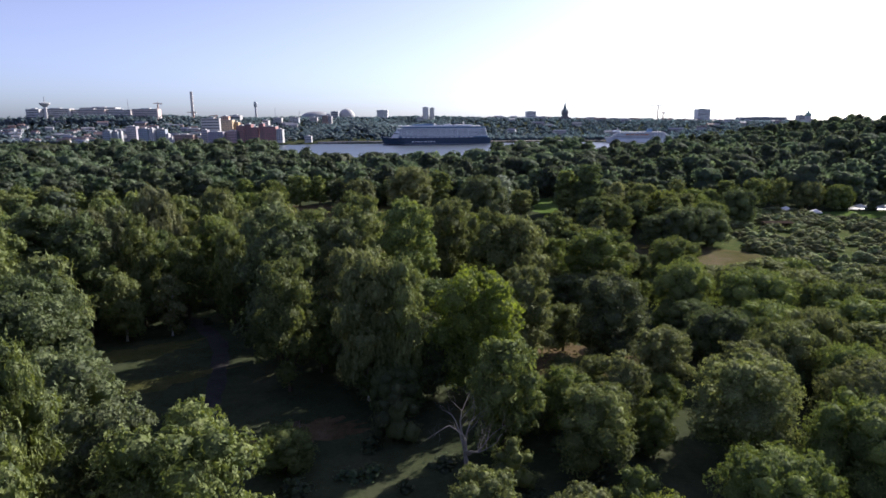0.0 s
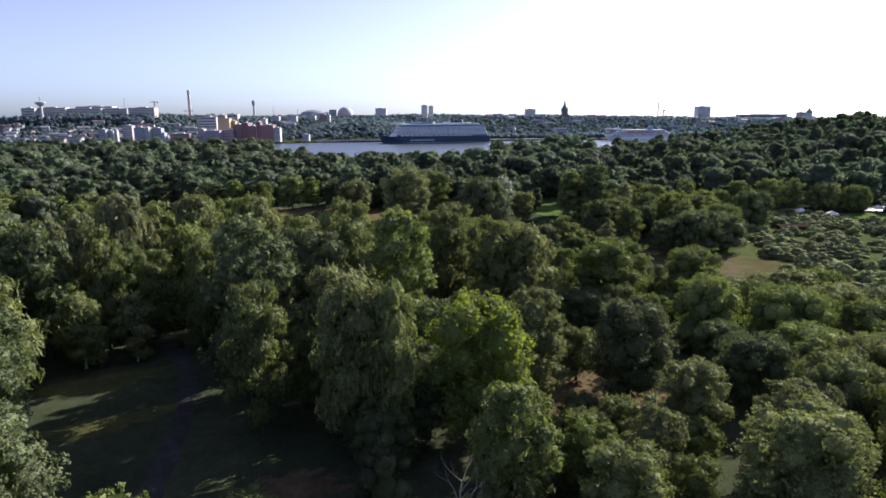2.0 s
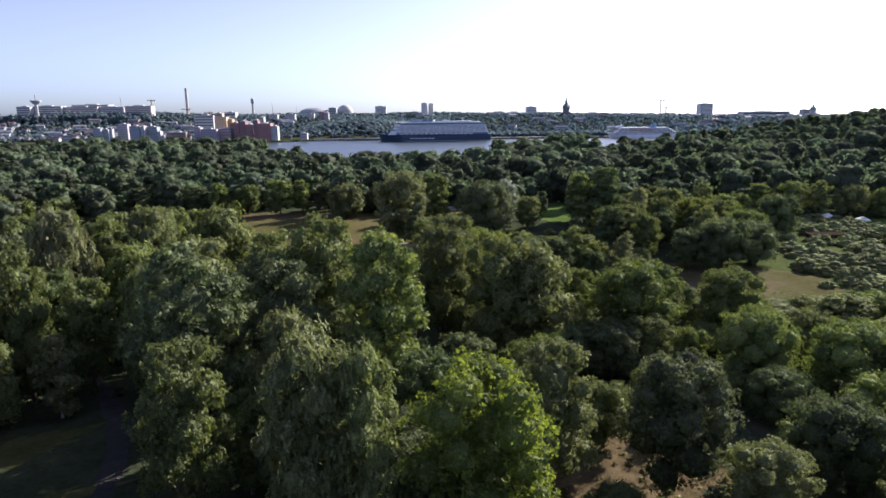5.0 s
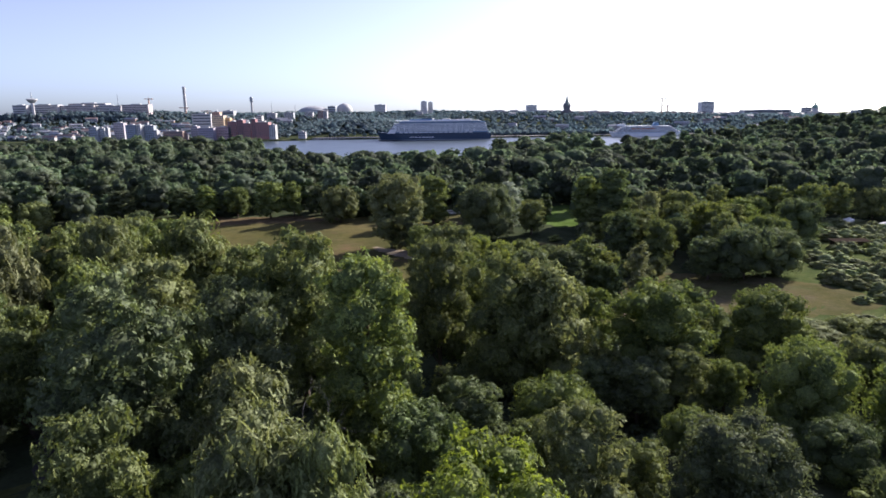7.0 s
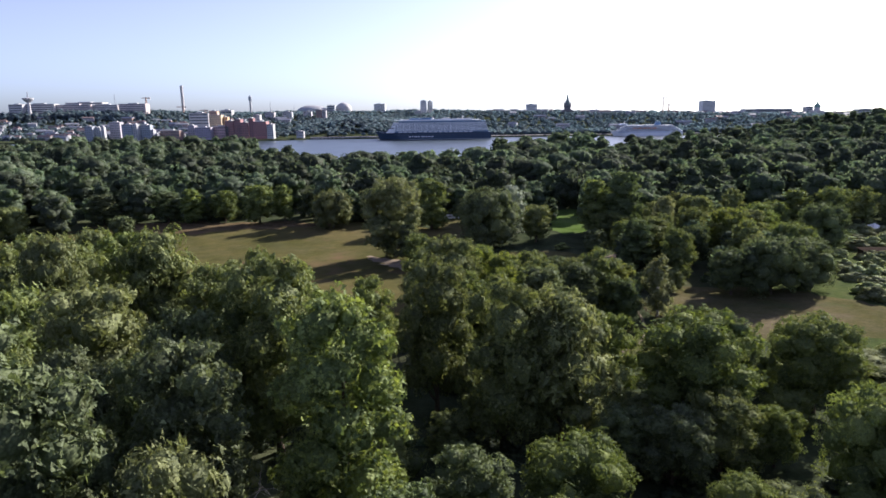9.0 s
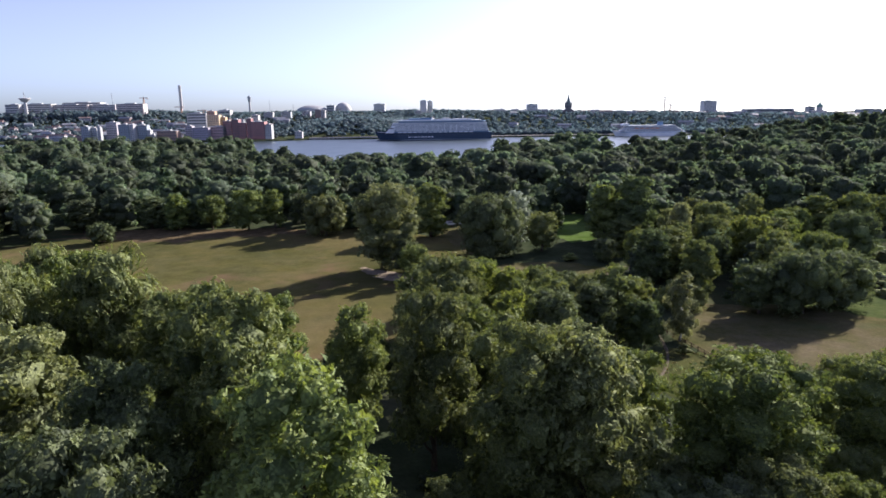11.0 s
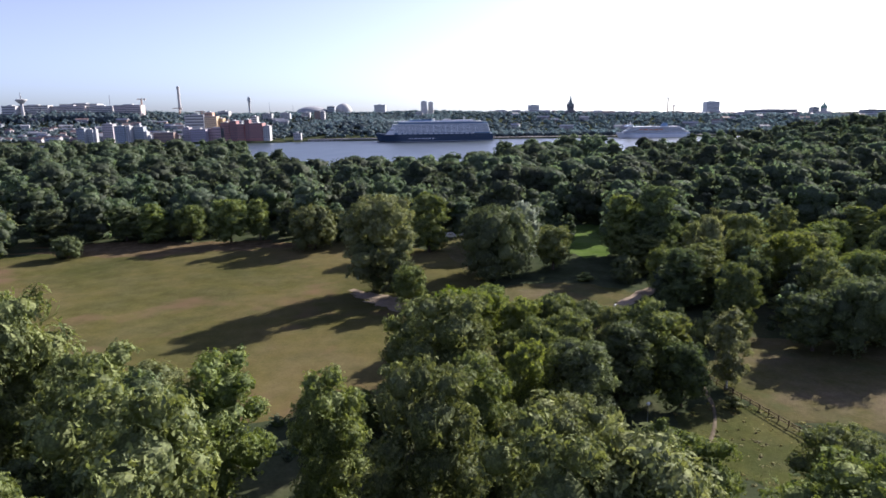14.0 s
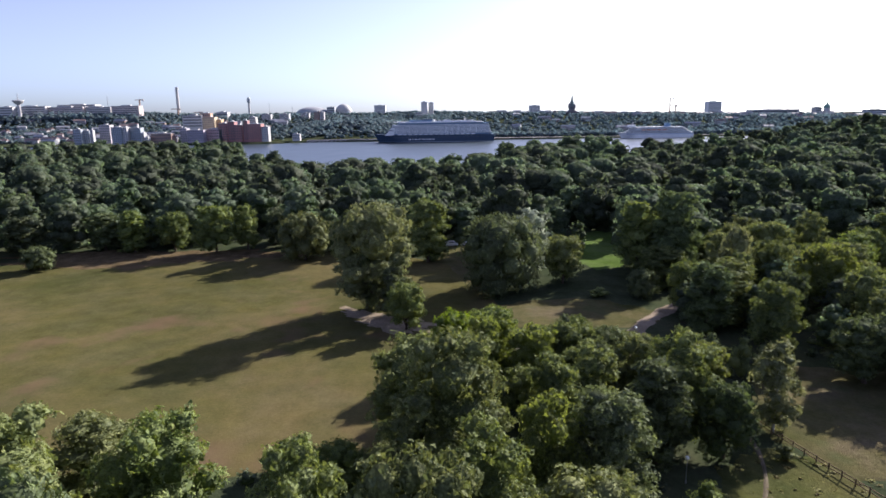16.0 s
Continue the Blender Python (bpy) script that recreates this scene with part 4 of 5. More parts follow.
def block(name, x, y, w, d, z0, z1, paint_key, label, storeys, gable=False, turn=0.0):
    """A building: wall, roof with parapet or gable, and its windows storey by storey."""
    g = min(height(x, y), z1 - 6)
    e = base(name, x, y, g, label, "building", "town buildings", turn)
    top, foot = z1 - g, min(z0 - g, 0) - 1.5
    part("wall", box(-w / 2, w / 2, -d / 2, d / 2, foot, top, 0.15), PAINT[paint_key], e)
    if gable:
        rise = min(w, d) * 0.32
        bm = prism([(-d / 2 - 0.6, top), (d / 2 + 0.6, top), (0, top + rise)], -w / 2 - 0.5, w / 2 + 0.5)
        bmesh.ops.rotate(bm, cent=(0, 0, 0), matrix=Matrix.Rotation(math.pi / 2, 3, 'Z'), verts=bm.verts)
        roof = part("roof", bm, PAINT["tile" if gable == "tile" else "tinroof"], e)
        part("chimney", box(w * 0.2, w * 0.2 + 1.6, -0.8, 0.8, top + rise * 0.5, top + rise + 1.8), PAINT["brown"], roof)
    else:
        roof = part("roof", box(-w / 2 - 0.3, w / 2 + 0.3, -d / 2 - 0.3, d / 2 + 0.3, top, top + 0.8, 0.1), PAINT["tinroof"], e)
        part("plant_room", box(-w * 0.2, w * 0.15, -d * 0.2, d * 0.25, top + 0.8, top + 3.2, 0.1), PAINT["concrete"], roof)
    low = max(z0 - g, 0.5)
    floor_h = (top - low) / max(storeys, 1)
    if y < 1800 and w > 6:
        n = max(2, int(w / 4.2))
        ww = w / n * 0.5
        me = mesh_from("window", box(-ww / 2, ww / 2, -0.12, 0.1, 0, floor_h * 0.52), GLASS)
        for s in range(storeys):
            for i in range(n):
                part_of("window", me, e, ((i + 0.5) * w / n - w / 2, -d / 2, low + (s + 0.28) * floor_h))
    else:
        me = mesh_from("window_band", box(-w * 0.46, w * 0.46, -0.15, 0.1, 0, floor_h * 0.42), GLASS)
        for s in range(storeys):
            part_of("window_band", me, e, (0, -d / 2, low + (s + 0.3) * floor_h))
    return e


# ---- the town across the bay ----
block("apartment_building", -1371, 2195, 44, 30, 53.8, 91.8, "concrete", "grey concrete apartment slab on the hill", 5)
block("apartment_building", -1309, 2215, 103, 30, 59.6, 92.7, "pale", "long pale apartment slab on the hilltop", 5)
block("apartment_building", -1204, 2225, 118, 30, 56.2, 89.4, "blush", "long beige apartment slab on the hilltop", 5)
block("apartment_building", -1106, 2235, 88, 30, 56.4, 88.1, "pale", "long pale apartment slab on the hilltop", 5)
block("apartment_building", -1001, 2205, 87, 30, 62.1, 89.8, "blush", "pinkish apartment slab at the end of the ridge", 5)
block("apartment_building", -1216, 2320, 127, 40, 71.8, 97.3, "concrete", "grey apartment slab behind the ridge", 4)
block("tower_house", -818, 1645, 7, 10, -11.4, 28.7, "white", "slim white residential tower with dark stripes", 9)
block("office_block", -863, 1668, 19, 16, -6.6, 30.1, "slate", "blue-grey waterfront block of flats", 6)
block("office_block", -849, 1678, 19, 16, -7.3, 26.9, "steel", "dark blue-grey waterfront block", 6)
block("office_block", -818, 1710, 26, 20, -1.3, 38.9, "mauve", "mauve-grey residential block of flats", 7)
block("office_block", -759, 1650, 26, 20, -12.2, 34.3, "glassy", "blue-grey glazed residential block by the water", 8)
block("office_block", -738, 1645, 9, 18, -12.3, 34.1, "white", "white gable of a waterfront block", 8)
block("office_block", -720, 1659, 24, 18, -8.1, 32.1, "glassy", "pale blue glazed residential block by the water", 7)
block("office_block", -702, 1653, 7, 16, -8.1, 20.4, "white", "white gable of a waterfront block", 5)
block("office_block", -691, 1647, 8, 14, -6.8, 10.1, "white", "low white waterfront house", 3)
block("warehouse", -666, 1672, 48, 24, -4.2, 18.0, "brown", "low reddish-brown brick warehouse", 3)
block("office_block", -624, 1700, 16, 20, -3.6, 28.4, "mauve", "mauve-grey waterfront block of flats", 6)
block("office_block", -592, 1691, 39, 22, -2.3, 24.2, "violet", "violet-grey waterfront block of flats", 5)
block("office_block", -587, 1772, 31, 25, 14.8, 53.6, "yellow", "yellow rendered office block with small windows", 8)
block("office_block", -593, 1774, 20, 18, 53.6, 63.2, "orange", "orange attic storey of a yellow block", 1)
block("office_block", -569, 1785, 17, 20, 19.6, 47.6, "ochre", "ochre rendered block of flats", 6)
block("office_block", -681, 1915, 53, 30, 26.5, 57.9, "concrete", "grey office block with flat roof", 4)
block("office_block", -736, 2315, 37, 30, 51.9, 66.6, "white", "low white hall on the ridge", 1)
block("office_block", -555, 1711, 41, 22, -1.1, 25.7, "rose", "pale pink waterfront block of flats", 4)
block("mill_building", -532, 1713, 22, 26, -1.4, 38.7, "redbrick", "red brick mill with tall narrow windows", 7)
block("mill_building", -509, 1703, 16, 26, -1.3, 42.6, "darkbrick", "dark red brick mill block", 7)
block("mill_building", -492, 1703, 20, 26, -0.2, 34.4, "redbrick", "red brick mill block by the quay", 6)
block("mill_building", -472, 1690, 11, 20, -0.0, 44.8, "darkbrick", "dark red brick mill tower", 8)
block("mill_building", -451, 1695, 32, 30, 1.0, 36.6, "redbrick", "broad red brick mill beside the quay", 7)
block("office_block", -426, 1690, 16, 20, 0.6, 29.7, "white", "white block at the end of the mill quay", 6)
block("office_block", -548, 2010, 19, 20, 34.6, 50.5, "pale", "pale house above the mill", 3)
block("high_rise", -562, 2210, 29, 20, 27.5, 57.3, "concrete", "grey concrete point block on the slope", 7)
block("high_rise", -505, 2211, 30, 22, 25.0, 58.2, "steel", "dark grey point block on the slope", 8)
block("high_rise", -450, 2260, 27, 20, 26.7, 58.9, "concrete", "grey point block with pale roof", 7)
block("high_rise", -393, 2160, 17, 20, 27.8, 63.7, "brown", "brown point block with white gable", 8)
block("high_rise", -377, 2161, 13, 18, 27.5, 61.7, "white", "white gable of a point block", 8)
block("office_block", -652, 3930, 45, 60, 51.2, 89.3, "steel", "grey arena annex beside the white dome", 3)
block("boathouse", -355, 1697, 18, 14, -0.9, 11.1, "white", "small white house on the shore", 2)
block("office_block", -335, 2420, 98, 40, 27.8, 47.0, "pale", "pale low houses below the dome", 3)
block("office_block", -217, 2370, 67, 40, 25.0, 43.8, "pale", "pale low terraces on the slope", 3)
block("high_rise", -330, 3520, 58, 40, 54.3, 91.1, "bright", "pale hospital block on the skyline, lightened for haze", 6)
block("high_rise", -65, 2311, 21, 22, 25.6, 89.5, "bright", "tall pale residential tower, lightened for haze", 14)
block("high_rise", -43, 2341, 17, 22, 24.7, 87.7, "bright", "tall pale residential tower, lightened for haze", 14)
block("office_block", -81, 2261, 24, 22, 30.2, 55.3, "white", "low white block beside the towers", 3)
block("office_block", 480, 3625, 54, 50, 42.0, 80.0, "bright", "pale block on the skyline, lightened for haze", 5)
block("high_rise", 1429, 3625, 71, 50, 16.3, 86.4, "bright", "broad pale office tower on the skyline, lightened for haze", 10)
block("office_block", 2099, 4330, 312, 60, 12.1, 36.7, "concrete", "long low roof on the far ridge", 1)
block("office_block", 1807, 3320, 30, 40, 13.0, 50.3, "concrete", "grey block beside the domed church", 4)
block("office_block", 2095, 3320, 109, 40, 3.4, 35.5, "steel", "grey block on the far ridge", 3)
block("town_house", 521, 2515, 45, 30, 21.5, 39.6, "pale", "pale-roofed town house on the slope", 2)
block("town_house", 582, 2515, 45, 30, 16.6, 32.7, "pale", "pale-roofed town house on the slope", 2)
block("town_house", 713, 2515, 61, 30, 18.7, 34.7, "pale", "pale-roofed town house on the slope", 2)
block("town_house", 879, 2515, 33, 30, 6.3, 22.3, "pale", "pale-roofed town house on the slope", 2)
block("town_house", 1034, 2515, 31, 30, 14.0, 30.0, "white", "pale-roofed town house on the slope", 2)
block("town_house", 1098, 2515, 24, 30, 17.1, 33.1, "pale", "pale-roofed town house on the slope", 2)
block("town_house", 1310, 2515, 33, 30, 14.0, 26.0, "pale", "pale-roofed town house on the slope", 2)
block("town_house", 927, 2515, 41, 30, -0.5, 23.6, "pale", "pale-roofed town house on the slope", 2)
town_rng = random.Random(9)
for i in range(200):
    if i < 110:
        x, y = town_rng.uniform(-1380, -480), town_rng.uniform(1715, 2150)
    else:
        x, y = town_rng.uniform(180, 1750), town_rng.uniform(1850, 2900)
    z = height(x, y)
    w, h = town_rng.uniform(12, 44), town_rng.uniform(7, 14)
    key = town_rng.choice(["concrete", "steel", "mauve", "slate", "brown", "steel", "slate", "pale"])
    block("town_house", x, y, w, town_rng.uniform(10, 16), z, z + h, key, "town house with a pitched roof on the slope", max(2, int(h / 3.4)),
          town_rng.choice(["tile", "tin", "tin"]), town_rng.uniform(-25, 25))

# Towers and chimneys.
z = height(-1308, 2150)
e = base("water_tower", -1308, 2150, z, "concrete water tower with a flared bowl and mast", "tower")
part("stem", cone(5.5, 4.5, -1, 100 - z, 20), PAINT["concrete"], e)
part("bowl", turned([(5, 98 - z), (9, 100 - z), (16, 108 - z), (16.2, 111 - z), (6, 112.5 - z)], 32), PAINT["concrete"], e)
part("mast", cone(1.6, 0.9, 112 - z, 131 - z, 10), METAL, e)
z = height(-959, 2500)
e = base("chimney", -959, 2500, z, "tall pale concrete power station chimney", "chimney")
part("shaft", turned([(6.6, -1), (5.6, 50 - z), (4.8, 152 - z), (5.1, 153 - z), (5.1, 157.4 - z), (4.0, 157.5 - z)], 24), PAINT["pale"], e)
part("band", turned([(5.3, 146 - z), (5.3, 150 - z)], 24), PAINT["concrete"], e)
z = height(-1090, 3800)
e = base("telecom_tower", -1090, 3800, z, "slender concrete telecom tower with a wider head", "tower")
part("shaft", turned([(8, -1), (6.0, 60 - z), (5.5, 118 - z)], 16), PAINT["concrete"], e)
part("head", turned([(5.5, 116 - z), (9.5, 124 - z), (9.5, 140 - z), (5, 148 - z)], 20), PAINT["steel"], e)
for x, y, t in ((-1084, 2250, 120), (-978, 3800, 115), (-640, 2900, 84), (1500, 3000, 70)):
    z = height(x, y)
    e = base("radio_mast", x, y, z, "thin steel radio mast on the ridge", "mast", "radio masts")
    part("mast", cone(1.3, 0.7, -1, t - z, 8), METAL, e)
    part("antenna", cone(0.6, 0.4, t - z - 0.2, t - z + 5, 6), METAL, e)


def crane(x, y, top, reach, back, turn=0):
    z = height(x, y)
    e = base("tower_crane", x, y, z, "tower crane with a long horizontal jib", "crane", "tower cranes", turn)
    h = top - z
    bm = box(-1.9, -0.7, -1.9, -0.7, -1, h)
    for a, b in ((0.7, -1.9), (-1.9, 0.7), (0.7, 0.7)):
        box(a, a + 1.2, b, b + 1.2, -1, h, 0, bm)
    for k in range(int(h / 3)):
        box(-1.2, 1.2, -1.2, -0.9, k * 3, k * 3 + 0.4, 0, bm)
        box(-1.2, 1.2, 0.9, 1.2, k * 3, k * 3 + 0.4, 0, bm)
    part("mast", bm, RED_STEEL, e)
    bm = box(-reach, back, -1.3, -0.4, h, h + 2.4)
    box(-reach, back, 0.4, 1.3, h, h + 2.4, 0, bm)
    box(-reach, back * 0.4, -0.2, 0.2, h + 1.6, h + 2.0, 0, bm)
    for k in range(int(reach / 3)):
        box(-k * 3 - 0.3, -k * 3, -0.6, 0.6, h, h + 1.8, 0, bm)
    part("jib", bm, RED_STEEL, e)
    part("counterweight", box(back - 4, back, -1.5, 1.5, h - 3.5, h), PAINT["concrete"], e)
    part("cab", box(-1.6, 1.6, -2.4, -0.9, h - 3, h - 0.4, 0.1), PAINT["white"], e)
    part("apex", cone(1.2, 0.2, h, h + 7, 4), RED_STEEL, e)


crane(-981, 2250, 108, 14, 14)
crane(-880, 2300, 78, 22, 10)
crane(848, 2600, 94, 46, 14)
crane(873, 2610, 66, 16, 8)
crane(-770, 2200, 66, 20, 10)

# The white spherical arena and the low dome beside it.
z = height(-593, 4000)
e = base("spherical_arena", -593, 4000, z, "huge white spherical arena on the skyline", "arena")
bm = bmesh.new()
bmesh.ops.create_icosphere(bm, subdivisions=4, radius=50, matrix=Matrix.Translation((0, 0, 57 - z)))
part("shell", bm, PAINT["white"], e, "white panelled sphere")
part("plinth", turned([(56, -2), (56, 30 - z + 4), (50, 34 - z + 4)], 40), PAINT["concrete"], e)
z = height(-764, 3930)
e = base("stadium", -764, 3930, z, "low grey stadium with an arched roof", "stadium")
part("wall", turned([(86, -2), (86, 70 - z), (84, 71 - z)], 40), PAINT["steel"], e)
part("roof", turned([(85, 70 - z), (72, 79 - z), (50, 87 - z), (25, 91 - z), (2, 92 - z)], 40), PAINT["tinroof"], e)

# The church with the tall spire.
z = height(461, 2500)
e = base("church", 461, 2500, z, "dark granite church with a central tower and spire", "church")
h = 62 - z
part("nave", prism([(-22, -1), (22, -1), (22, h * 0.45), (0, h * 0.95), (-22, h * 0.45)], -18, 18), PAINT["granite"], e)
part("transept", box(-11, 11, -26, 26, -1, h * 0.6, 0.3), PAINT["granite"], e)
tower = part("tower", box(-10, 10, -10, 10, 0, h + 8, 0.4), PAINT["granite"], e)
part("spire", turned([(12, h + 8), (8.5, h + 17), (5.0, h + 27), (2.2, h + 40), (0.3, 112 - z)], 8), PAINT["patina"], e, "dark green copper spire")
for a, b in ((-9.5, -9.5), (9.5, -9.5), (-9.5, 9.5), (9.5, 9.5)):
    part_of("turret", mesh_from("turret", turned([(2.4, h), (2.4, h + 12), (0.2, h + 22)], 8), PAINT["granite"]), tower, (a, b, 0))
for a in (-5, 0, 5):
    part("window", box(a - 1.1, a + 1.1, -10.2, -9.9, h - 2, h + 5), GLASS, tower)

# The domed church.
z = height(1613, 2900)
e = base("domed_church", 1613, 2900, z, "church with a large dome and lantern", "church")
part("nave", box(-22, 22, -20, 20, -1, 30 - z + 6, 0.4), PAINT["pale"], e)
part("drum", turned([(13, 34 - z), (13, 48 - z), (14, 49 - z)], 16), PAINT["concrete"], e)
part("dome", turned([(14, 49 - z), (13, 55 - z), (9.5, 61 - z), (4, 65 - z)], 20), PAINT["green"], e)
part("lantern", turned([(3.4, 65 - z), (3.4, 71 - z), (1.2, 74 - z), (0.2, 80 - z)], 10), PAINT["green"], e)


# ---- ships ----
def hull_loft(length, beam, depth, rake, sheer):
    """A ship's hull with its bow at -length / 2, a raked stem and a flat stern, from 4 m under water to the deck."""
    bm, rings = bmesh.new(), []
    for s in np.linspace(0, 1, 25):
        deck = beam / 2 * min(1, (s / 0.16 + 0.02) ** 0.62)
        wl = beam / 2 * min(1, max(0.02, (s - 0.01) / 0.22) ** 0.85)
        x = (s - 0.5) * length
        up = depth + sheer * max(0, 1 - s / 0.25) ** 2
        ring = []
        for f, wide in ((-4, wl * 0.75), (0, wl), (depth * 0.45, wl * 0.6 + deck * 0.4), (up, deck)):
            lean = rake * (1 - s) ** 6 * (1 - max(f, 0) / up)
            ring += [(x + lean, -wide, f)]
        ring += [(p[0], -p[1], p[2]) for p in reversed(ring)]
        rings.append([bm.verts.new(p) for p in ring])
    for a, b in zip(rings, rings[1:]):
        for i in range(len(a) - 1):
            bm.faces.new((a[i], b[i], b[i + 1], a[i + 1]))
        bm.faces.new((a[-1], b[-1], b[0], a[0]))
    bm.faces.new(rings[0])
    bm.faces.new(list(reversed(rings[-1])))
    bmesh.ops.recalc_face_normals(bm, faces=bm.faces)
    return bm


def cruise_ship(x, y, turn):
    L, B, D = 276, 36, 16
    e = base("cruise_ship", x, y, SEA, "large cruise ship with a navy hull and pale upper decks", "ship", "", turn)
    hull = part("hull", hull_loft(L, B, D, 13, 3.5), HULL, e, "navy blue hull")
    part("boot_stripe", hull_loft(L - 1, B + 0.3, 1.1, 11, 0), PAINT["steel"], hull)
    for a, w in ((-58, 6), (-50, 3), (-45, 7), (-36, 5), (-28, 8), (-18, 4), (-12, 6), (-4, 5)):
        part("name_bar", box(a, a + w, -B / 2 - 0.25, -B / 2, 5.5, 7.6), SHIP_WHITE, hull, "white lettering bar")
    for a in range(-9, 12):
        part("hull_window", box(a * 10 - 3, a * 10 + 3, -B / 2 - 0.2, -B / 2 + 0.1, 10.5, 11.9), GLASS, hull)
    decks = 10
    for k in range(decks):
        z0 = D + k * 2.9
        a = -L / 2 + 36 + k * 1.0 + (12 if k > 7 else 0)
        b = L / 2 - 5 - k * 0.9 - (10 if k > 8 else 0)
        deck = part("deck", box(a, b, -B / 2 + 0.4, B / 2 - 0.4, z0 + 1.3, z0 + 2.9, 0.2), SHIP_WHITE if k not in (0, 8) else SHIP_BLUE, e)
        part("balcony", box(a + 1.5, b - 1.0, -B / 2 + 1.7, B / 2 - 1.7, z0, z0 + 1.3), SHIP_BALCONY, deck)
        if k in (2, 3, 4, 5, 6):
            for i in range(-6, 8):
                part("divider", box(i * 14 - 0.6, i * 14 + 0.6, -B / 2 + 0.8, -B / 2 + 1.7, z0, z0 + 1.3), SHIP_WHITE, deck)
    part("bridge", prism([(-L / 2 + 26, D), (-L / 2 + 46, D), (-L / 2 + 50, D + 17), (-L / 2 + 42, D + 17.5)], -B / 2, B / 2), SHIP_WHITE, e, "white raked bridge front")
    part("bridge_window", box(-L / 2 + 34, -L / 2 + 46, -B / 2 - 0.3, -B / 2 + 0.2, D + 10, D + 12), GLASS, e)
    me = mesh_from("lifeboat", box(-4.6, 4.6, -1.5, 1.5, 0, 2.6, 0.9), SHIP_WHITE)
    for i in range(15):
        part_of("lifeboat", me, e, (-78 + i * 12, -B / 2 - 0.9, D + 0.2), 0, "white lifeboat")
    top = D + decks * 2.9
    funnel = part("funnel", prism([(-32, top), (-8, top), (-2, top + 6.5), (-26, top + 6)], -5, 5), HULL, e, "dark blue funnel housing")
    part("exhaust", cone(1.4, 1.2, top + 5.5, top + 8.5, 10, -16), METAL, funnel)
    for a, r in ((44, 3.0), (54, 2.6), (64, 3.2)):
        part("radar_dome", turned([(r * 0.9, top), (r, top + r * 0.7), (r * 0.8, top + r * 1.5), (r * 0.2, top + r * 1.9)], 14), SHIP_WHITE, e)
    mast = part("mast", cone(0.9, 0.5, top, top + 11, 8, 72), SHIP_WHITE, e)
    part("yard", box(69, 75, -0.3, 0.3, top + 7, top + 7.6), SHIP_WHITE, mast)
    part("sun_deck", box(-92, 96, -B / 2 + 3, B / 2 - 3, top, top + 1.3, 0.2), SHIP_WHITE, e)
    part("screen", box(24, 40, -10, 10, top, top + 4.5, 0.3), SHIP_WHITE, e)
    part("lounge", box(-56, -4, -B / 2 + 4, B / 2 - 4, top + 0.4, top + 4.2, 0.5), SHIP_BLUE, e, "dark blue glazed lounge")
    part("sports_deck", box(50, 92, -B / 2 + 5, B / 2 - 5, top + 1.2, top + 3.0, 0.4), SHIP_WHITE, e)
    for i in range(9):
        a = 2 + i * 9
        part("awning", box(a, a + 6, -B / 2 + 3.5, -B / 2 + 8, top + 1.2, top + 2.6 + (i % 3) * 0.5, 0.4), SHIP_WHITE, e)


cruise_ship(-24, 1642, 1.5)


def ferry(x, y, turn):
    L, B, D = 172, 28, 12
    e = base("ferry", x, y, SEA, "white car ferry with a pale blue-grey hull", "ship", "", turn)
    hull = part("hull", hull_loft(L, B, D, 9, 2), SHIP_WHITE, e)
    part("stripe", box(-70, 84, -B / 2 - 0.2, -B / 2 + 0.1, 9.2, 10.2), SHIP_BLUE, hull)
    for k in range(5):
        a, b = -L / 2 + 18 + k * 4, L / 2 - 4 - k * 5
        deck = part("deck", box(a, b, -B / 2 + 0.3, B / 2 - 0.3, D + k * 2.8 + 1.3, D + k * 2.8 + 2.8, 0.2), SHIP_WHITE, e)
        part("glazing", box(a + 1, b - 1, -B / 2 + 0.8, B / 2 - 0.8, D + k * 2.8, D + k * 2.8 + 1.3), GLASS, deck)
    t = D + 14
    part("funnel", prism([(20, t), (36, t), (34, t + 8), (24, t + 8)], -4, 4), SHIP_BLUE, e)
    part("bridge", prism([(-64, t), (-48, t), (-48, t + 4.5), (-61, t + 4.5)], -11, 11), SHIP_WHITE, e)
    part("mast", cone(0.7, 0.4, t + 4, t + 12, 8, -52), SHIP_WHITE, e)
    me = mesh_from("lifeboat", box(-4, 4, -1.3, 1.3, 0, 2.3, 0.8), BOAT_ORANGE)
    for i in range(5):
        part_of("lifeboat", me, e, (-30 + i * 12, -B / 2 - 0.6, D + 5.8), 0, "orange lifeboat")


ferry(496, 1668, -1.5)


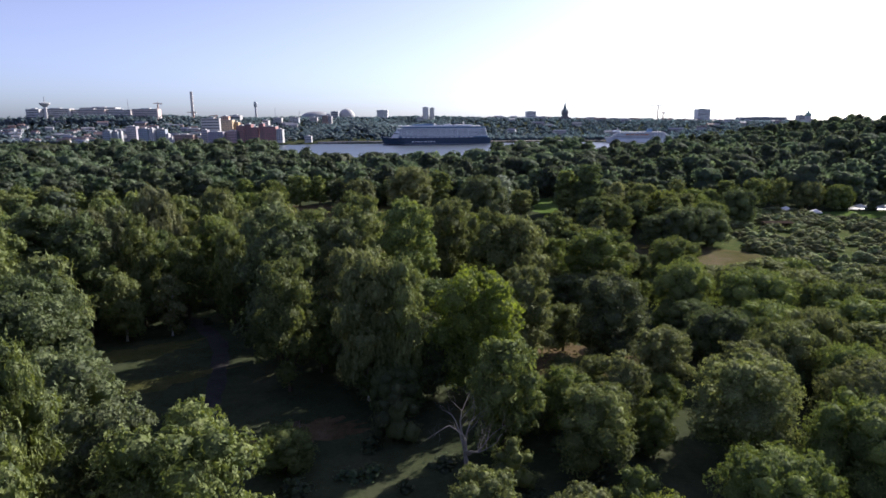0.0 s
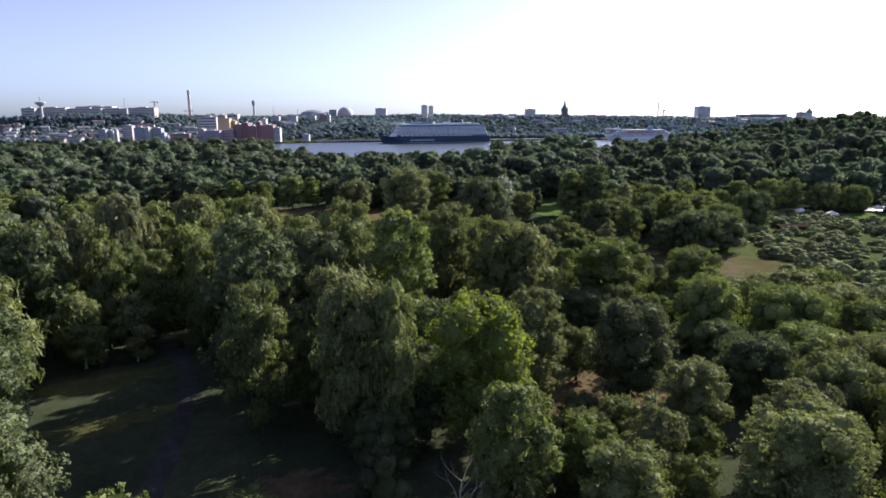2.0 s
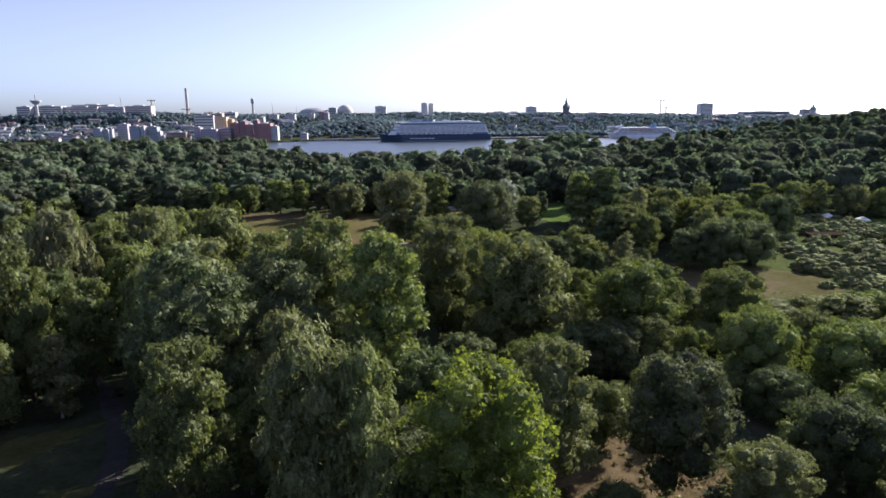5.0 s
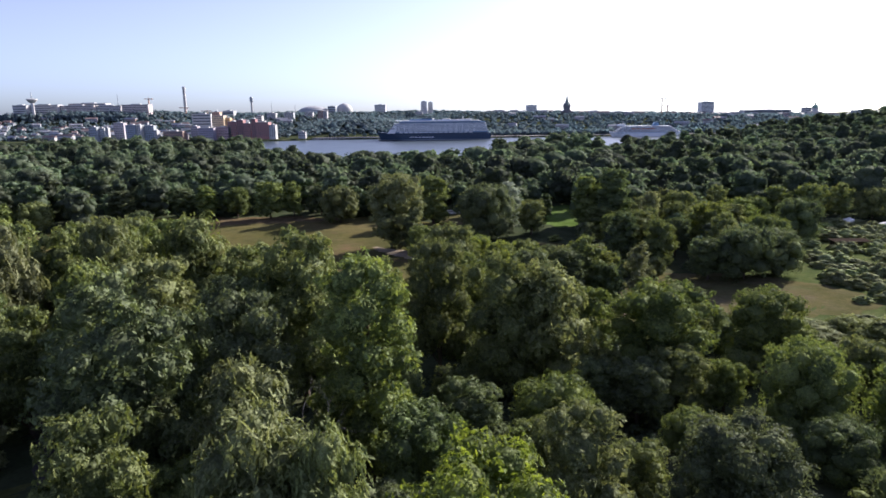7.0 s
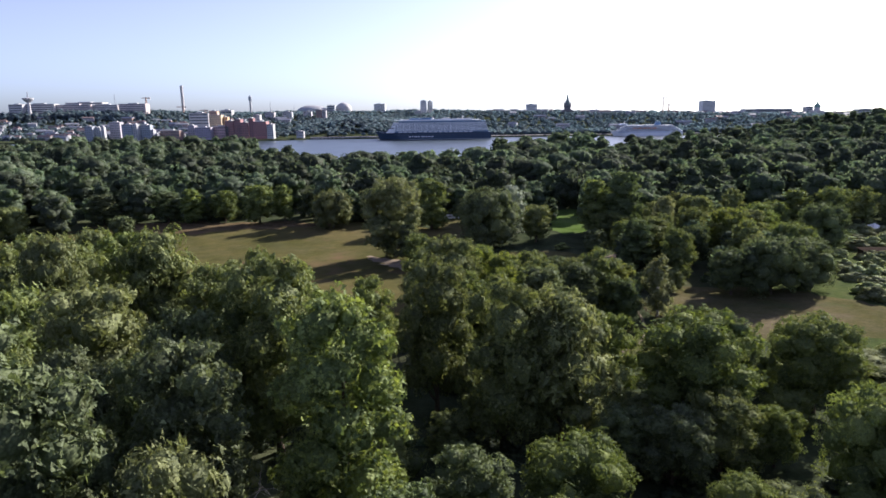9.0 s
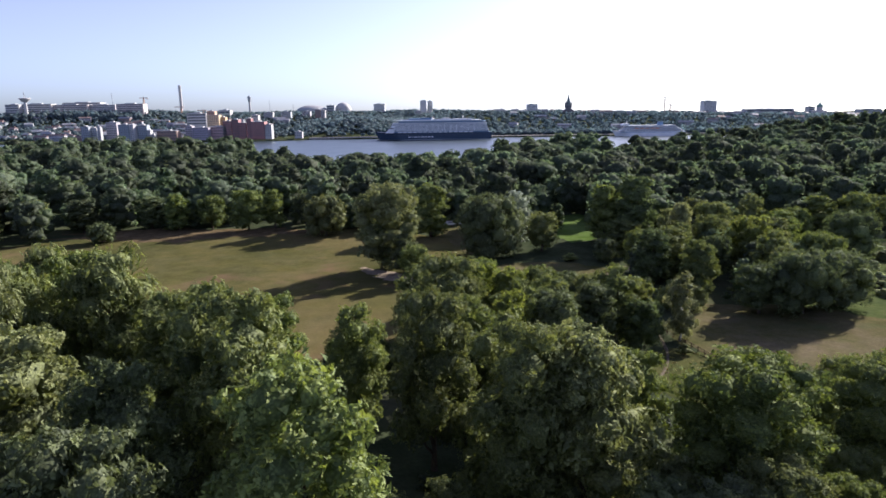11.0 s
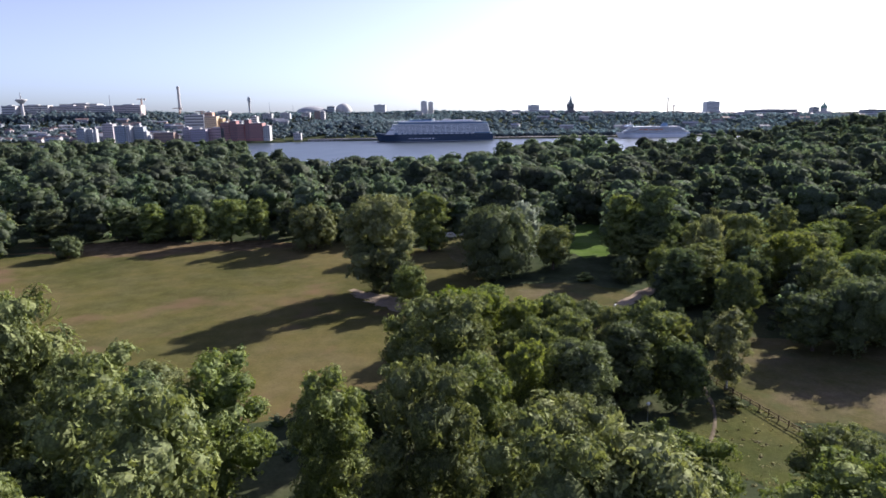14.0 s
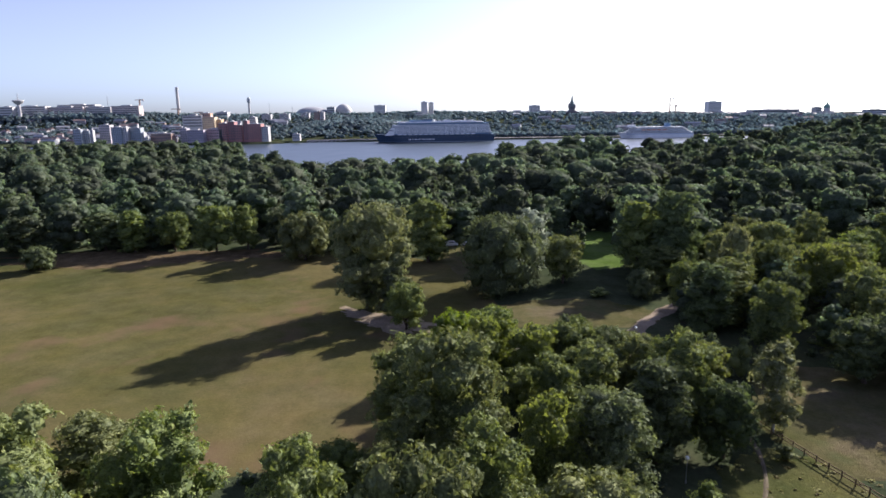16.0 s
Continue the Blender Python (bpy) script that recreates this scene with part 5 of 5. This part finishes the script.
# ---- things in the park ----
def dead_tree(x, y, top, seed):
    """A bare tree: a trunk that forks again and again."""
    z = height(x, y)
    rng = np.random.default_rng(seed)
    e = base("dead_tree", x, y, z, "bare grey dead tree with broken branches", "tree", "dead trees")
    h = top - z

    def grow(p, d, length, r, level, out):
        pts, rad = [p], [r]
        for k in range(3):
            d = d + rng.normal(size=3) * 0.22
            d = d / np.linalg.norm(d)
            p = p + d * length / 3
            pts.append(p)
            rad.append(r * (1 - 0.2 * (k + 1)))
        out.append(tube(pts, rad, 6 if level < 2 else 4))
        if level < 4:
            for i in range(3 if level < 3 else 2):
                nd = d + rng.normal(size=3) * 0.75 + np.array([0, 0, 0.15])
                grow(pts[-1 - (i % 2)], nd / np.linalg.norm(nd), length * rng.uniform(0.5, 0.75), rad[-1] * 0.75, level + 1, out)

    out = [tube([np.array([0, 0, -0.5]), np.array([0.1, 0, h * 0.25]), np.array([-0.2, 0.1, h * 0.5])], [0.42, 0.33, 0.28], 8)]
    o = new("trunk", joined("trunk", out, DEAD_BARK))
    o.parent = e
    for i in range(6):
        branches = []
        a = i * 1.05 + rng.uniform(-0.3, 0.3)
        grow(np.array([-0.15, 0.05, h * rng.uniform(0.3, 0.5)]), np.array([math.cos(a) * 0.7, math.sin(a) * 0.7, 0.75]), h * 0.26, 0.17, 1, branches)
        o = new("limb", joined("limb", branches, DEAD_BARK))
        o.parent = e
    return e


dead_tree(0.5, 71.5, 30.5, 3)
dead_tree(-16.5, 115.5, 38.0, 8)

# The fence along the dry field.
fence = base("fence", 54, 225, height(54, 225), "weathered post and rail fence", "fence")
P0, P1 = Vector((50.5, 238.0)), Vector((61.5, 200.0))
count = 19
for i in range(count):
    p = P0.lerp(P1, i / (count - 1))
    z = height(p.x, p.y) - height(54, 225)
    part("post", box(p.x - 54 - 0.08, p.x - 54 + 0.08, p.y - 225 - 0.08, p.y - 225 + 0.08, z - 0.3, z + 1.25 + 0.05 * math.sin(i * 2.1), 0.02), WOOD, fence)
    if i < count - 1:
        q = P0.lerp(P1, (i + 1) / (count - 1))
        zq = height(q.x, q.y) - height(54, 225)
        for k in (0.55, 1.05):
            bm = bmesh.new()
            side = Vector((0.97, 0.27)) * 0.05
            vs = []
            for (c, zz) in ((p, z), (q, zq)):
                for sx, sz in ((-1, -0.06), (1, -0.06), (1, 0.06), (-1, 0.06)):
                    vs.append(bm.verts.new((c.x - 54 + side.x * sx, c.y - 225 + side.y * sx, zz + k + sz)))
            for f in ((0, 1, 5, 4), (1, 2, 6, 5), (2, 3, 7, 6), (3, 0, 4, 7), (3, 2, 1, 0), (4, 5, 6, 7)):
                bm.faces.new([vs[j] for j in f])
            part("rail", bm, WOOD, fence)


def park_lamp(x, y):
    z = height(x, y)
    e = base("park_lamp", x, y, z, "park lamp with a white globe on a steel post", "lamp", "park lamps")
    part("post", turned([(0.14, -0.2), (0.12, 0.4), (0.06, 0.5), (0.05, 3.6)], 10), METAL, e)
    part("collar", turned([(0.05, 3.55), (0.16, 3.62), (0.16, 3.7)], 12), METAL, e)
    part("globe", turned([(0.1, 3.68), (0.26, 3.78), (0.33, 3.98), (0.26, 4.18), (0.08, 4.28)], 16), OPAL, e, "white opal globe")


park_lamp(35.0, 214.5)
park_lamp(43.5, 268.5)


def vehicle(x, y, turn, van, material, label):
    """A parked car or van with wheels, glass and lamps."""
    z = height(x, y) + 0.05
    e = base("parked_van" if van else "parked_car", x, y, z, label, "van" if van else "car", "parked vehicles", turn)
    L = 5.2 if van else 4.4
    if van:
        out = [(-L / 2, 0.35), (L / 2, 0.35), (L / 2, 0.95), (L / 2 - 0.9, 1.1), (L / 2 - 1.6, 2.1), (-L / 2 + 0.1, 2.2), (-L / 2, 2.0)]
    else:
        out = [(-L / 2, 0.35), (L / 2, 0.35), (L / 2, 0.75), (L / 2 - 0.9, 0.92), (L / 2 - 1.7, 1.42), (-L / 2 + 1.0, 1.46), (-L / 2 + 0.2, 0.98), (-L / 2, 0.8)]
    bm = prism(out, -0.9, 0.9)
    bmesh.ops.bevel(bm, geom=list(bm.edges), offset=0.06, segments=2, affect='EDGES')
    part("body", bm, material, e)
    top = 1.9 if van else 1.34
    for s in (-1, 1):
        part("side_window", box(-L * 0.18, L * 0.2, min(s * 0.89, s * 0.93), max(s * 0.89, s * 0.93), top - 0.42, top - 0.05, 0.01), GLASS, e)
        part("headlight", box(L / 2 - 0.06, L / 2 + 0.03, s * 0.65 - 0.15, s * 0.65 + 0.15, 0.62, 0.76, 0.01), OPAL, e)
        for a in (-L * 0.3, L * 0.31):
            bm = bmesh.new()
            bmesh.ops.create_cone(bm, cap_ends=True, segments=18, radius1=0.33, radius2=0.33, depth=0.22,
                                  matrix=Matrix.Translation((a, s * 0.82, 0.33)) @ Matrix.Rotation(math.pi / 2, 4, 'X'))
            wheel = part("wheel", bm, RUBBER, e)
            bm = bmesh.new()
            bmesh.ops.create_cone(bm, cap_ends=True, segments=12, radius1=0.2, radius2=0.2, depth=0.24,
                                  matrix=Matrix.Translation((a, s * 0.82, 0.33)) @ Matrix.Rotation(math.pi / 2, 4, 'X'))
            part("rim", bm, METAL, wheel)
    return e


vehicle(3.5, 380, 5, True, CAR_WHITE, "white van parked on the grass strip")
vehicle(9.5, 381.5, 8, False, CAR_WHITE, "white car parked beside a van")
vehicle(19.5, 373, -5, False, CAR_SILVER, "silver car parked under trees")
vehicle(28.5, 374, 3, False, CAR_WHITE, "white car parked under trees")
vehicle(90, 352, 20, True, CAR_WHITE, "white van parked behind trees")
vehicle(62, 318, 10, False, CAR_SILVER, "silver car parked in the shade")


def tent(x, y, w, turn):
    z = height(x, y)
    e = base("canopy_tent", x, y, z, "white canvas canopy tent on the lawn", "tent", "canopy tents", turn)
    bm = bmesh.new()
    ring = [bm.verts.new((a * w / 2, b * w / 2, 2.3)) for a, b in ((-1, -1), (1, -1), (1, 1), (-1, 1))]
    low = [bm.verts.new((a * w / 2, b * w / 2, 1.9)) for a, b in ((-1, -1), (1, -1), (1, 1), (-1, 1))]
    tip = bm.verts.new((0, 0, 3.7))
    for i in range(4):
        bm.faces.new((ring[i], ring[(i + 1) % 4], tip))
        bm.faces.new((low[i], low[(i + 1) % 4], ring[(i + 1) % 4], ring[i]))
    part("canopy", bm, CANVAS, e)
    for a, b in ((-1, -1), (1, -1), (1, 1), (-1, 1)):
        part("pole", cone(0.04, 0.04, -0.1, 2.3, 8, a * (w / 2 - 0.1), b * (w / 2 - 0.1)), METAL, e)


tent(176, 331, 4.5, 12)
tent(186, 321, 5.0, -20)
tent(218, 336, 4.5, 5)
tent(226, 331, 4.0, 30)

# Dark open timber shelter in the scrub.
e = base("timber_shelter", 151, 290, height(151, 290), "dark timber shelter with an open front", "shelter")
for a in (-6, -2, 2, 6):
    for b in (-1.8, 1.8):
        part("post", box(a - 0.1, a + 0.1, b - 0.1, b + 0.1, -0.2, 2.6, 0.02), DARK_WOOD, e)
part("roof", prism([(-2.4, 2.5), (2.4, 2.9), (2.4, 3.05), (-2.4, 2.65)], -6.8, 6.8), DARK_WOOD, e).rotation_euler[2] = math.pi / 2
for k in range(5):
    part("board", box(-6.2, 6.2, 1.84, 1.9, 0.3 + k * 0.42, 0.64 + k * 0.42), DARK_WOOD, e)


def bench(x, y, turn):
    e = base("park_bench", x, y, height(x, y) + 0.06, "weathered wooden park bench on the grass", "bench", "", turn)
    for k in range(4):
        part("seat_slat", box(-0.9, 0.9, -0.28 + k * 0.14, -0.17 + k * 0.14, 0.42, 0.46), WOOD, e)
    for k in range(3):
        part("back_slat", box(-0.9, 0.9, 0.30, 0.34, 0.56 + k * 0.15, 0.67 + k * 0.15), WOOD, e)
    for a in (-0.75, 0.75):
        part("leg", box(a - 0.04, a + 0.04, -0.26, 0.32, -0.1, 0.42), METAL, e)
        part("back_post", box(a - 0.03, a + 0.03, 0.26, 0.30, 0.3, 1.0), METAL, e)


bench(-25, 90, 20)
bench(-10, 290, -30)
